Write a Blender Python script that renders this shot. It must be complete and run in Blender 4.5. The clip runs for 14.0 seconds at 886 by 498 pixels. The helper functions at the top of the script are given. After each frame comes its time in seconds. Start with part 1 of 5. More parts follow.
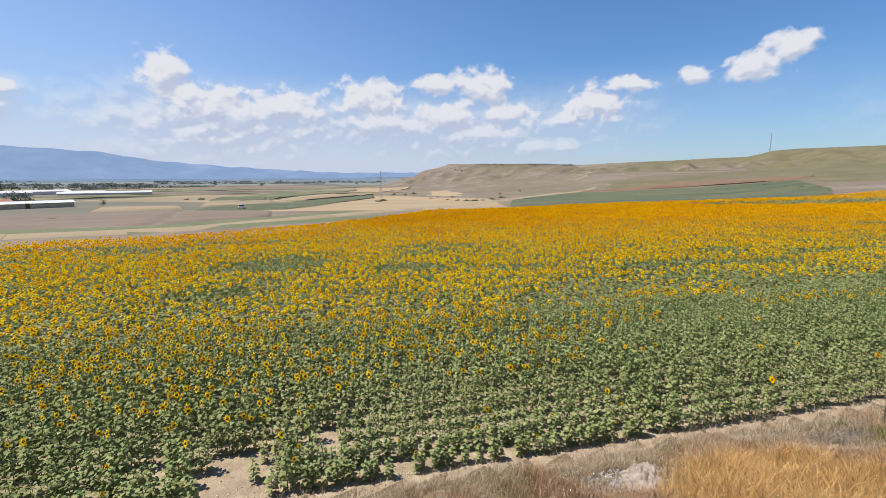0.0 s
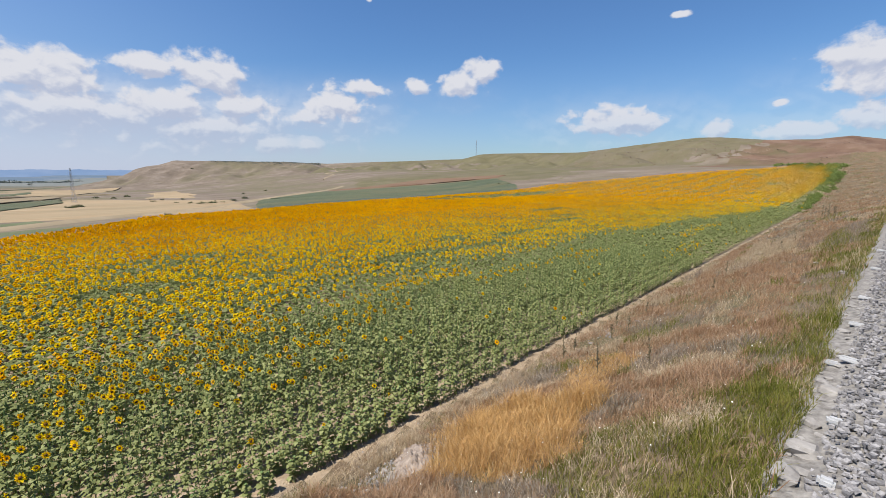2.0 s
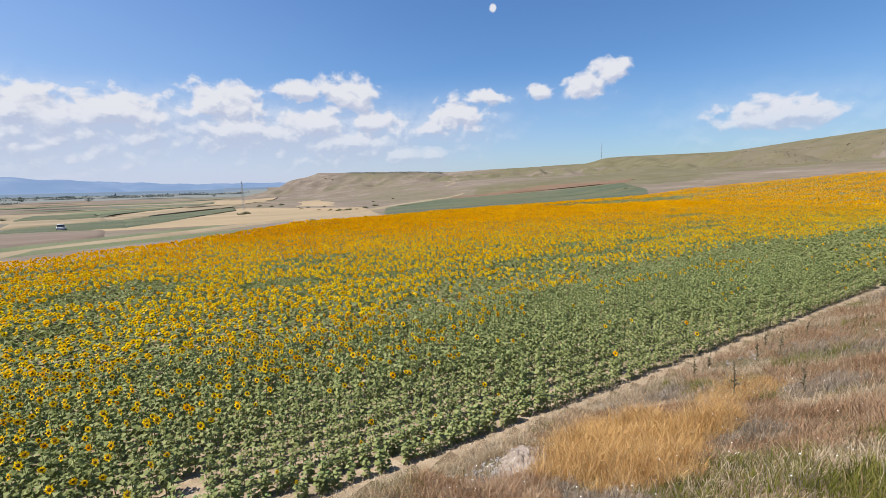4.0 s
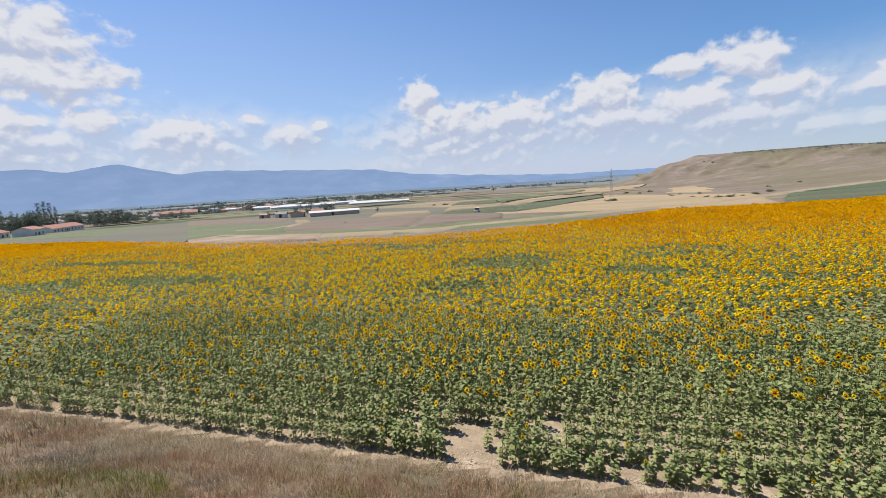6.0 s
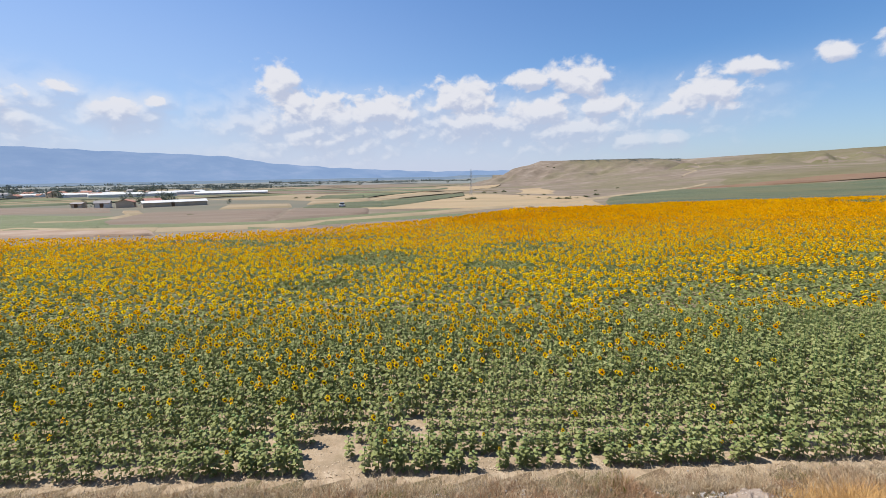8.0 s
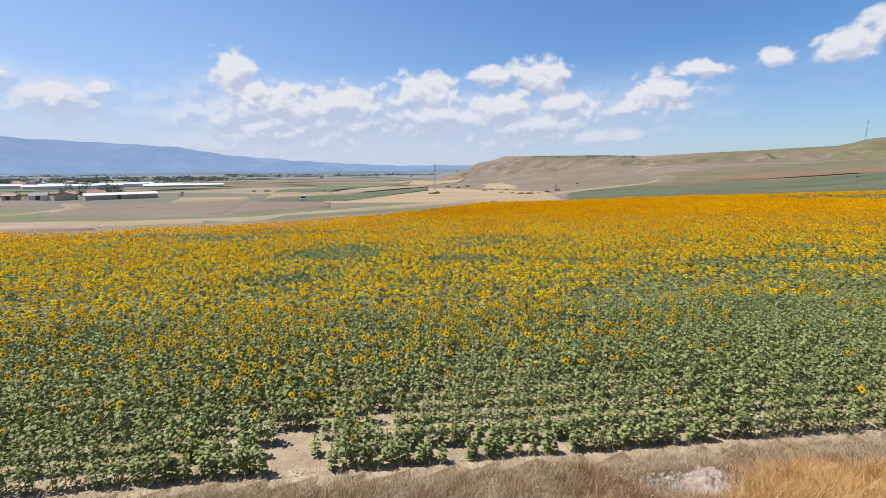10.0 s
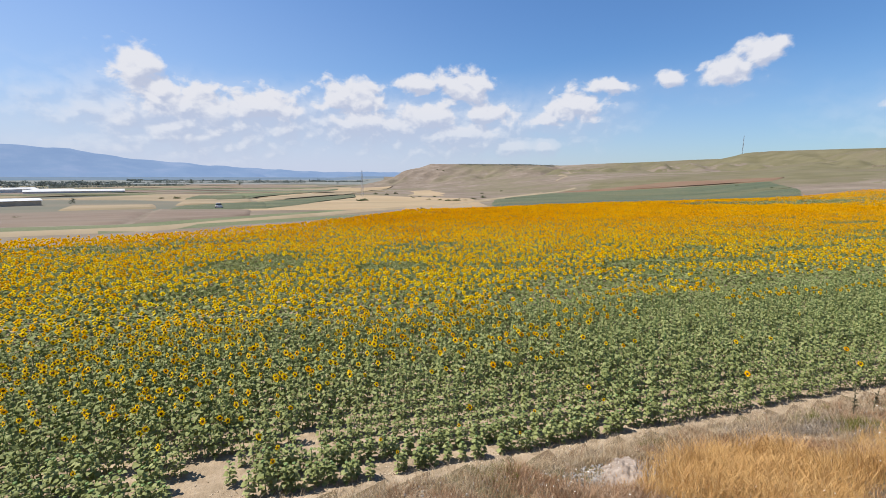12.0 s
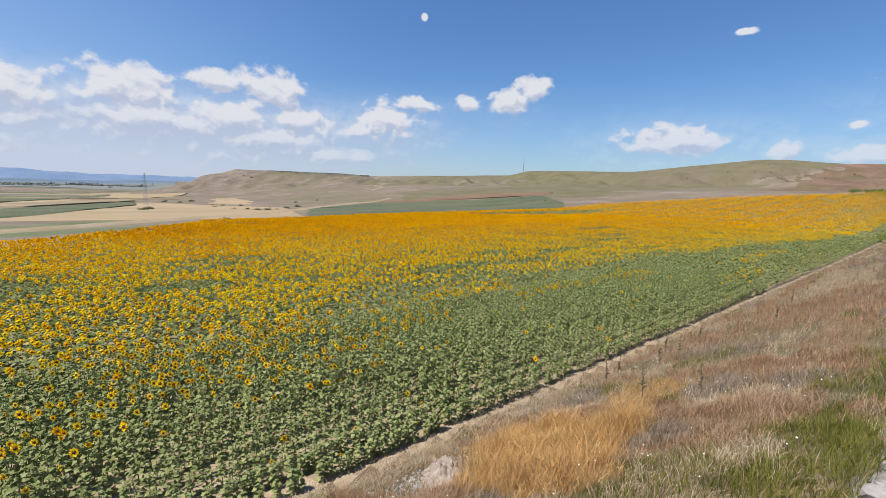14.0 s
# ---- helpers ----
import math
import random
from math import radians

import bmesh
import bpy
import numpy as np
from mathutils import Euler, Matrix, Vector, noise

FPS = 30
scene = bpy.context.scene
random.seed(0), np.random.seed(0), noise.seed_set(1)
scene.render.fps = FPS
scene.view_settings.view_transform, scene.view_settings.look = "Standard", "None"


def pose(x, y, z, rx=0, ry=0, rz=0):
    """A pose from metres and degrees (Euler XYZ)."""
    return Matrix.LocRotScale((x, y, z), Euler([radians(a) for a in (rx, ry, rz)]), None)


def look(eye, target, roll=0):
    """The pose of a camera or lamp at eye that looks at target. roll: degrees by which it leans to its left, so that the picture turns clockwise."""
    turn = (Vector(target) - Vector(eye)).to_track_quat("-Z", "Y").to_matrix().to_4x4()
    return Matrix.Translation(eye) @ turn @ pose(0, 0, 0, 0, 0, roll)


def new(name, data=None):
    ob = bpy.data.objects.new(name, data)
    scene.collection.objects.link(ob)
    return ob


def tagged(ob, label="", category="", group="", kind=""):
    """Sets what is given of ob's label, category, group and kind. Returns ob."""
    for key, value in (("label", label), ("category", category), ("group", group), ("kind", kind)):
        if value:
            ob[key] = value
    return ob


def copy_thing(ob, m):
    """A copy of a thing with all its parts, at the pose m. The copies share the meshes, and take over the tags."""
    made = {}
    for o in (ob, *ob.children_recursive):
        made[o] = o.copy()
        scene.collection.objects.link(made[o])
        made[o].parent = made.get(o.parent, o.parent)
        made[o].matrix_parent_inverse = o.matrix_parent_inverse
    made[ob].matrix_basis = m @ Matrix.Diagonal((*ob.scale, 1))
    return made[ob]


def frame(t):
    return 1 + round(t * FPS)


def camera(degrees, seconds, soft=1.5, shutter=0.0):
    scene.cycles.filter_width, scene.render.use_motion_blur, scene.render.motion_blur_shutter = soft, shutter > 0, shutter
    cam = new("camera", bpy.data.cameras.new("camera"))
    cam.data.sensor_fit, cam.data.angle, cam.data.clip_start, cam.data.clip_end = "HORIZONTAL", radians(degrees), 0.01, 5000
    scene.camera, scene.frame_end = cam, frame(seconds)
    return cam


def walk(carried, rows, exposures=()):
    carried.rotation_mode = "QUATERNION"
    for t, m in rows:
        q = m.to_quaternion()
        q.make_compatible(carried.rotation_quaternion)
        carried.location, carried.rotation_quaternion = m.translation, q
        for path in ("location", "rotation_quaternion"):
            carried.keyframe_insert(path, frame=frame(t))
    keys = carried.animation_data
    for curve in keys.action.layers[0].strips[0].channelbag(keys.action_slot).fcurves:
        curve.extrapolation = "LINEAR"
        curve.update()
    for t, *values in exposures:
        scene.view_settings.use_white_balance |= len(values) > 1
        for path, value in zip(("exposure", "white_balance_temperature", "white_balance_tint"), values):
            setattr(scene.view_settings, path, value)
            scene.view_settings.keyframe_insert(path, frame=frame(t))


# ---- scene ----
cam = camera(91.78, 14.0, soft=0.8)
# seconds, place, Euler angles
PATH = [
    (0, 0.00, 0.08, 7.98, 80.44, 0.05, -13.36),
    (0.5, 0.10, 0.22, 7.97, 80.29, -0.73, -22.11),
    (1, 0.14, 0.39, 7.96, 80.27, -1.41, -32.90),
    (1.5, 0.16, 0.45, 8.06, 80.21, -0.72, -42.61),
    (2, 0.16, 0.42, 8.11, 80.26, -0.03, -45.68),
    (2.2, 0.18, 0.43, 8.09, 80.44, 0.07, -46.53),
    (4.3, 0.11, 0.05, 7.97, 81.22, 2.09, -21.40),
    (4.5, 0.10, 0.01, 7.97, 81.14, 3.05, -14.50),
    (5, 0.02, -0.28, 7.97, 81.43, 3.53, -2.03),
    (5.5, -0.03, -0.53, 8.02, 81.51, 3.28, 7.98),
    (6, -0.10, -0.48, 7.90, 81.57, 3.44, 15.94),
    (6.5, -0.12, -0.44, 7.88, 81.44, 3.00, 18.40),
    (7, 0.00, -0.29, 8.00, 80.58, 1.35, 8.46),
    (7.5, 0.00, -0.11, 7.99, 80.37, 0.78, 1.30),
    (10, -0.12, 0.04, 7.89, 79.50, 0.24, -6.30),
    (10.5, -0.10, 0.13, 7.86, 79.74, -0.37, -10.39),
    (11, -0.06, 0.15, 7.85, 80.00, -0.54, -12.40),
    (11.5, -0.04, 0.16, 7.86, 80.21, -0.44, -14.14),
    (12, 0.02, 0.19, 7.87, 80.43, -0.28, -15.74),
    (12.5, 0.07, 0.24, 7.87, 80.59, -0.33, -17.39),
    (13, 0.21, 0.32, 7.85, 80.95, -0.88, -23.96),
    (13.5, 0.25, 0.41, 7.87, 81.46, -1.72, -33.22),
    (14, 0.30, 0.44, 7.89, 82.12, -1.80, -39.61),
]
EXPOSURES = [(0, 0.63), (1, 0.63), (1.5, 0.58), (2, 0.54), (3, 0.60), (4.3, 0.64), (5, 0.63), (5.5, 0.60), (6, 0.58), (6.5, 0.57), (7, 0.60), (7.5, 0.63), (10, 0.65), (13, 0.63), (13.5, 0.61), (14, 0.58)]
walk(cam, [(t, pose(x, y, z, rx, ry, rz)) for t, x, y, z, rx, ry, rz in PATH], EXPOSURES)

# ---------- sky and sun ----------
SUN_AZ, SUN_EL = 70.0, 60.0   # degrees to the left of straight ahead, degrees above the horizon
SKY = 0.071

world = bpy.data.worlds.new("sky")
scene.world = world
world.use_nodes = True
wn, wl = world.node_tree.nodes, world.node_tree.links
wn.clear()


def wnode(kind, **values):
    n = wn.new(kind)
    for k, v in values.items():
        if k == "op":
            n.operation = v
        elif k[0] == "i":
            socket = n.inputs[int(k[1:])]
            if isinstance(v, bpy.types.NodeSocket):
                wl.new(v, socket)
            else:
                socket.default_value = v
    return n.outputs[0]


def wmath(op, a, b=0.0, c=0.0):
    return wnode("ShaderNodeMath", op=op, i0=a, i1=b, i2=c)


sky = wn.new("ShaderNodeTexSky")
sky.sky_type = "NISHITA"
sky.sun_disc = False
sky.sun_elevation, sky.sun_rotation = radians(SUN_EL), radians(-SUN_AZ)
sky.altitude, sky.air_density, sky.dust_density, sky.ozone_density = 0, 1.15, 0.35, 3.0

way = wn.new("ShaderNodeTexCoord").outputs["Generated"]
split = wn.new("ShaderNodeSeparateXYZ")
wl.new(way, split.inputs[0])
wx, wy, wz = split.outputs
az_deg = wmath("MULTIPLY", wmath("ARCTAN2", wmath("MULTIPLY", wx, -1.0), wy), 57.2958)
el_deg = wmath("MULTIPLY", wmath("ARCSINE", wz), 57.2958)
plane = wn.new("ShaderNodeCombineXYZ")
wl.new(az_deg, plane.inputs[0])
wl.new(wmath("MULTIPLY", el_deg, 1.35), plane.inputs[1])


def cloud_noise(scale, detail, rough, shift=0.0, step=(0, 0, 0)):
    n = wn.new("ShaderNodeTexNoise")
    n.inputs["Scale"].default_value, n.inputs["Detail"].default_value, n.inputs["Roughness"].default_value = scale, detail, rough
    n.inputs["Distortion"].default_value = 0.25
    moved = wnode("ShaderNodeVectorMath", op="ADD", i0=plane.outputs[0], i1=(shift + step[0], shift * 0.7 + step[1], shift + step[2]))
    wl.new(moved, n.inputs["Vector"])
    return n.outputs[0]


billow, fine = cloud_noise(0.42, 6.0, 0.5), cloud_noise(1.6, 4.0, 0.6, 31.0)
billow_above = cloud_noise(0.42, 6.0, 0.5, step=(0.35, 1.0, 0))
nearest, above = None, None


def cloud(az, el, half_width, half_height):
    """One cumulus: its middle and half its size, in degrees of sky."""
    global nearest, above
    half_width, half_height = half_width * 1.14, half_height * 1.33
    k = wnode("ShaderNodeVectorMath", op="MULTIPLY_ADD", i0=plane.outputs[0], i1=(1 / half_width, 1 / half_height / 1.35, 0),
              i2=(-az / half_width, -el / half_height, 0))
    d = wn.new("ShaderNodeVectorMath")
    d.operation = "LENGTH"
    wl.new(k, d.inputs[0])
    nearest = d.outputs["Value"] if nearest is None else wmath("MINIMUM", nearest, d.outputs["Value"])
    # the same cloud a step towards the sun, for its shaded underside
    k = wnode("ShaderNodeVectorMath", op="ADD", i0=k, i1=(0.35 / half_width, 0.9 / half_height, 0))
    d = wn.new("ShaderNodeVectorMath")
    d.operation = "LENGTH"
    wl.new(k, d.inputs[0])
    above = d.outputs["Value"] if above is None else wmath("MINIMUM", above, d.outputs["Value"])


cloud(59.7, 16.2, 6.8, 2.1)
cloud(66.0, 15.0, 6.0, 3.0)
cloud(57.4, 12.4, 6.7, 2.0)
cloud(53.6, 8.4, 3.0, 1.0)
cloud(61.4, 7.3, 5.4, 2.0)
cloud(46.1, 7.3, 4.1, 1.6)
cloud(38.9, 9.1, 1.3, 0.6)
cloud(34.2, 7.1, 2.0, 0.9)
cloud(31.1, 8.2, 1.0, 0.5)
cloud(18.6, 11.1, 2.4, 1.6)
cloud(16.6, 9.0, 2.6, 1.7)
cloud(13.4, 7.4, 5.8, 1.9)
cloud(6.1, 8.0, 4.7, 1.7)
cloud(-4.1, 9.4, 4.5, 1.8)
cloud(-6.2, 6.8, 4.3, 1.2)
cloud(-12.6, 11.4, 2.4, 1.0)
cloud(-18.2, 10.9, 3.3, 1.7)
cloud(-13.8, 7.4, 4.2, 1.6)
cloud(-22.0, 7.8, 3.3, 1.1)
cloud(-18.5, 5.5, 4.4, 1.1)
cloud(-25.0, 4.0, 1.8, 0.6)
cloud(-28.5, 3.8, 1.0, 0.5)
cloud(-32.3, 8.5, 3.2, 1.6)
cloud(-28.3, 7.0, 1.9, 0.7)
cloud(-35.8, 10.5, 2.4, 0.7)
cloud(-42.6, 11.0, 1.6, 0.7)
cloud(-47.9, 11.3, 2.4, 1.1)
cloud(-50.6, 12.7, 1.9, 1.1)
cloud(-67.0, 6.2, 4.7, 1.4)
cloud(-89.6, 10.2, 4.0, 2.0)
cloud(-77.4, 4.9, 1.4, 0.7)
cloud(-83.8, 4.5, 2.9, 0.8)
cloud(-89.6, 5.6, 2.2, 0.9)
cloud(-82.6, 7.3, 0.6, 0.3)
cloud(-36.7, 20.4, 0.34, 0.3)
cloud(-72.8, 17.0, 0.8, 0.25)
cloud(-100.0, 8.0, 6.0, 2.2)
cloud(95.0, 11.0, 12.0, 3.0)
cloud(140.0, 14.0, 10.0, 3.0)
cloud(-140.0, 12.0, 12.0, 3.0)
cloud(179.0, 18.0, 9.0, 3.0)


def wrange(value, a, b, c, d):
    n = wn.new("ShaderNodeMapRange")
    n.interpolation_type = "SMOOTHSTEP"
    wl.new(value, n.inputs[0])
    for i, v in enumerate((a, b, c, d)):
        n.inputs[i + 1].default_value = v
    return n.outputs[0]


body = wmath("ADD", wmath("SUBTRACT", 1.0, nearest), wmath("ADD", wmath("MULTIPLY_ADD", billow, 2.2, -1.1), wmath("MULTIPLY_ADD", fine, 0.36, -0.18)))
cover = wmath("MULTIPLY", wrange(body, -0.24, 0.36, 0.0, 1.0), wrange(el_deg, 1.5, 9.0, 0.5, 1.0))
veil = wmath("MULTIPLY", wrange(body, -2.0, 0.4, 0.0, 0.8), wmath("MULTIPLY", wrange(el_deg, 13.0, 5.5, 0.0, 1.0), wrange(az_deg, -60.0, 0.0, 0.25, 1.0)))
cover = wmath("MAXIMUM", cover, veil)
haze = wmath("MULTIPLY", wrange(el_deg, 15.0, 0.0, 0.0, 0.9), wrange(az_deg, -62.0, 2.0, 0.25, 1.0))
bright = wn.new("ShaderNodeMix")
bright.data_type = "RGBA"
shade = wmath("ADD", wmath("MULTIPLY", wmath("SUBTRACT", nearest, above), 0.8), wmath("MULTIPLY", wmath("SUBTRACT", billow_above, billow), 2.4))
wl.new(wrange(shade, -0.28, 0.42, 1.0, 0.0), bright.inputs[0])
bright.inputs[6].default_value, bright.inputs[7].default_value = (4.6, 5.1, 6.5, 1), (7.0, 7.12, 7.7, 1)
high_haze = wmath("MULTIPLY", wrange(el_deg, 34.0, 6.0, 0.0, 0.42), wrange(az_deg, -40.0, 50.0, 0.0, 1.0))
haze = wmath("MAXIMUM", haze, high_haze)
hazed = wn.new("ShaderNodeMix")
hazed.data_type = "RGBA"
wl.new(haze, hazed.inputs[0])
tint = wn.new("ShaderNodeMix")
tint.data_type, tint.blend_type = "RGBA", "MULTIPLY"
tint.inputs[0].default_value, tint.inputs[7].default_value = 1.0, (0.63, 0.888, 1.19, 1)
wl.new(sky.outputs[0], tint.inputs[6])
wl.new(tint.outputs[2], hazed.inputs[6])
hazed.inputs[7].default_value = (5.35, 5.85, 7.4, 1)
mixed = wn.new("ShaderNodeMix")
mixed.data_type = "RGBA"
wl.new(cover, mixed.inputs[0])
wl.new(hazed.outputs[2], mixed.inputs[6])
wl.new(bright.outputs[2], mixed.inputs[7])
back = wn.new("ShaderNodeBackground")
back.inputs[1].default_value = SKY
wl.new(mixed.outputs[2], back.inputs[0])
wl.new(back.outputs[0], wn.new("ShaderNodeOutputWorld").inputs[0])

sun = new("sun", bpy.data.lights.new("sun", "SUN"))
sun.data.energy, sun.data.angle, sun.data.color = 5.0, radians(0.6), (1.0, 0.95, 0.87)
sa, se = radians(SUN_AZ), radians(SUN_EL)
sun.matrix_world = look((-math.sin(sa) * math.cos(se) * 90, math.cos(sa) * math.cos(se) * 90, math.sin(se) * 90), (0, 0, 0))

# ---------- materials ----------
def surface(name, colours, scale=1.0, rough=0.85, bump=0.0, bump_scale=None, island=0.0, translucent=0.0, per_object=0.0, patch=None, patch_scale=0.05,
            metal=0.0, glow=None, stretch=(1, 1, 1), gloss=0.12):
    """A rough natural surface: a ramp of colours over two sizes of noise, with optional variation from piece to piece."""
    m = bpy.data.materials.new(name)
    m.use_nodes = True
    n, l = m.node_tree.nodes, m.node_tree.links
    bsdf = n["Principled BSDF"]
    bsdf.inputs["Roughness"].default_value, bsdf.inputs["Metallic"].default_value = rough, metal
    bsdf.inputs["Specular IOR Level"].default_value = gloss
    geo = n.new("ShaderNodeNewGeometry")
    place = n.new("ShaderNodeVectorMath")
    place.operation = "MULTIPLY"
    place.inputs[1].default_value = stretch
    l.new(geo.outputs["Position"], place.inputs[0])

    def cloudy(s, detail=5.0):
        t = n.new("ShaderNodeTexNoise")
        t.inputs["Scale"].default_value, t.inputs["Detail"].default_value, t.inputs["Roughness"].default_value = s, detail, 0.62
        l.new(place.outputs[0], t.inputs["Vector"])
        return t.outputs[0]

    def ramp(value, cols, lo=0.3, hi=0.7):
        r = n.new("ShaderNodeValToRGB")
        l.new(value, r.inputs[0])
        e = r.color_ramp.elements
        while len(e) < len(cols):
            e.new(0.5)
        for i, c in enumerate(cols):
            e[i].position = lo + (hi - lo) * i / max(1, len(cols) - 1)
            e[i].color = (*c, 1)
        return r.outputs[0]

    fac = cloudy(scale)
    if island or per_object:
        add = n.new("ShaderNodeMath")
        add.operation = "MULTIPLY_ADD"
        source = geo.outputs["Random Per Island"] if island else n.new("ShaderNodeObjectInfo").outputs["Random"]
        l.new(source, add.inputs[0])
        add.inputs[1].default_value = island or per_object
        l.new(fac, add.inputs[2])
        off = n.new("ShaderNodeMath")
        off.operation = "SUBTRACT"
        l.new(add.outputs[0], off.inputs[0])
        off.inputs[1].default_value = (island or per_object) / 2
        fac = off.outputs[0]
    colour = ramp(fac, colours)
    if patch:
        mix = n.new("ShaderNodeMix")
        mix.data_type = "RGBA"
        step = ramp(cloudy(patch_scale, 4.0), [(0, 0, 0), (1, 1, 1)], 0.44, 0.6)
        l.new(step, mix.inputs[0])
        l.new(colour, mix.inputs[6])
        l.new(ramp(cloudy(scale * 1.7), patch), mix.inputs[7])
        colour = mix.outputs[2]
    l.new(colour, bsdf.inputs["Base Color"])
    if bump:
        b = n.new("ShaderNodeBump")
        b.inputs["Strength"].default_value, b.inputs["Distance"].default_value = 0.8, bump
        l.new(cloudy(bump_scale or scale * 4), b.inputs["Height"])
        l.new(b.outputs[0], bsdf.inputs["Normal"])
    out = n["Material Output"]
    if translucent:
        tr, mx = n.new("ShaderNodeBsdfTranslucent"), n.new("ShaderNodeMixShader")
        l.new(colour, tr.inputs[0])
        mx.inputs[0].default_value = translucent
        l.new(bsdf.outputs[0], mx.inputs[1])
        l.new(tr.outputs[0], mx.inputs[2])
        l.new(mx.outputs[0], out.inputs[0])
    # emission that stands for haze over the far land
    if glow:
        bsdf.inputs["Emission Color"].default_value, bsdf.inputs["Emission Strength"].default_value = (*glow, 1), 1.0
    return m


SOIL = surface("dry_soil", [(0.215, 0.16, 0.105), (0.30, 0.228, 0.155), (0.39, 0.312, 0.225)], 2.6, 0.95, 0.05, 12, patch=[(0.20, 0.152, 0.10), (0.285, 0.22, 0.152)], patch_scale=0.8)
VERGE = surface("verge_earth", [(0.10, 0.07, 0.045), (0.155, 0.11, 0.07), (0.24, 0.18, 0.12)], 2.2, 0.95, 0.06, 14, patch=[(0.085, 0.075, 0.038), (0.14, 0.115, 0.065)], patch_scale=0.35)
STEPPE = surface("steppe_grass", [(0.122, 0.096, 0.073), (0.166, 0.132, 0.103), (0.222, 0.182, 0.146)], 0.05, 0.95, 2.2, 0.09,
                 patch=[(0.116, 0.1, 0.062), (0.155, 0.133, 0.086)], patch_scale=0.009)
PLAIN = surface("valley_plain", [(0.152, 0.13, 0.098), (0.124, 0.116, 0.088), (0.106, 0.108, 0.084)], 0.012, 0.95, patch=[(0.088, 0.1, 0.075), (0.135, 0.118, 0.095)], patch_scale=0.006, stretch=(0.35, 1, 1))
STUBBLE = surface("stubble", [(0.185, 0.142, 0.09), (0.245, 0.19, 0.122), (0.31, 0.246, 0.165)], 0.06, 0.95, 0.05, 2, patch=[(0.165, 0.136, 0.088), (0.22, 0.175, 0.113)], patch_scale=0.03, stretch=(0.5, 1.6, 1))
GOLDEN_STUBBLE = surface("golden_stubble", [(0.235, 0.172, 0.102), (0.305, 0.228, 0.14), (0.375, 0.29, 0.19)], 0.06, 0.95, 0.05, 2, patch=[(0.21, 0.165, 0.1), (0.275, 0.213, 0.132)], patch_scale=0.03, stretch=(0.5, 1.6, 1))
PLOUGHED = surface("ploughed_earth", [(0.125, 0.094, 0.073), (0.154, 0.116, 0.09), (0.184, 0.143, 0.112)], 0.08, 0.95, 0.1, 1, patch=[(0.138, 0.111, 0.085), (0.17, 0.138, 0.107)], patch_scale=0.03, stretch=(0.4, 1.8, 1))
REDDISH = surface("reddish_fallow", [(0.13, 0.08, 0.052), (0.16, 0.10, 0.066), (0.16, 0.12, 0.075)], 0.05, 0.95, 0.1, 1)
CROP = surface("green_crop", [(0.095, 0.112, 0.06), (0.12, 0.135, 0.073), (0.15, 0.158, 0.095)], 0.09, 0.9, 0.3, 2, patch=[(0.118, 0.127, 0.072), (0.135, 0.14, 0.082)], patch_scale=0.03, stretch=(0.4, 1.8, 1))
DARKCROP = surface("dark_green_crop", [(0.065, 0.08, 0.05), (0.08, 0.095, 0.058), (0.10, 0.112, 0.068)], 0.05, 0.9, 0.3, 2, patch=[(0.12, 0.11, 0.065), (0.095, 0.105, 0.06)], patch_scale=0.035, stretch=(0.5, 2.5, 1))
TRACK = surface("pale_dirt_track", [(0.21, 0.165, 0.105), (0.28, 0.225, 0.15)], 0.1, 0.95)
CLIFF = surface("bare_clay", [(0.19, 0.135, 0.095), (0.235, 0.17, 0.125), (0.29, 0.23, 0.18)], 0.1, 0.95, 0.6, 0.3)
# the blue glow puts the haze of distance into the mountains' colour
HAZED_FOREST = surface("hazed_far_forest", [(0.03, 0.042, 0.045), (0.042, 0.055, 0.055), (0.075, 0.08, 0.078)], 0.004, 1.0, glow=(0.108, 0.17, 0.315), stretch=(1, 1, 3))
LEAF = surface("sunflower_leaf", [(0.125, 0.15, 0.046), (0.19, 0.217, 0.073), (0.29, 0.312, 0.13)], 2.0, 0.6, island=0.4, translucent=0.36, gloss=0.15)
# a paler green than LEAF, for the rows at the near border
LEAF_PALE = surface("pale_sunflower_leaf", [(0.175, 0.2, 0.07), (0.245, 0.27, 0.1), (0.335, 0.355, 0.15)], 2.0, 0.6, island=0.4, translucent=0.36, gloss=0.15)
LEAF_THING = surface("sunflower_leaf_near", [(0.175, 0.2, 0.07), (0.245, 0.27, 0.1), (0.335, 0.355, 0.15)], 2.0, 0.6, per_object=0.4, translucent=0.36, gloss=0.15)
STEM = surface("sunflower_stem", [(0.12, 0.19, 0.06), (0.17, 0.24, 0.09)], 8.0, 0.7)
PETAL = surface("sunflower_petal", [(0.80, 0.45, 0.001), (0.86, 0.55, 0.003), (0.90, 0.645, 0.008)], 3.0, 0.6, island=0.6, translucent=0.4)
# far petals: orange of light scattered among them, put into the colour
PETAL_FAR_TINT = surface("far_tint_sunflower_petal", [(0.76, 0.345, 0.0003), (0.83, 0.42, 0.0006), (0.89, 0.50, 0.001)], 0.15, 0.65, island=0.5, translucent=0.4, gloss=0.02)
DISC = surface("sunflower_disc", [(0.06, 0.03, 0.012), (0.105, 0.052, 0.014), (0.17, 0.088, 0.016)], 60.0, 0.9, island=0.3)
STRAW = surface("dry_straw", [(0.36, 0.27, 0.165), (0.46, 0.36, 0.235), (0.56, 0.46, 0.33)], 1.0, 0.8, island=0.45, translucent=0.3)
GOLD = surface("golden_grass", [(0.43, 0.25, 0.088), (0.53, 0.32, 0.125), (0.62, 0.415, 0.19)], 1.5, 0.8, island=0.4, translucent=0.3)
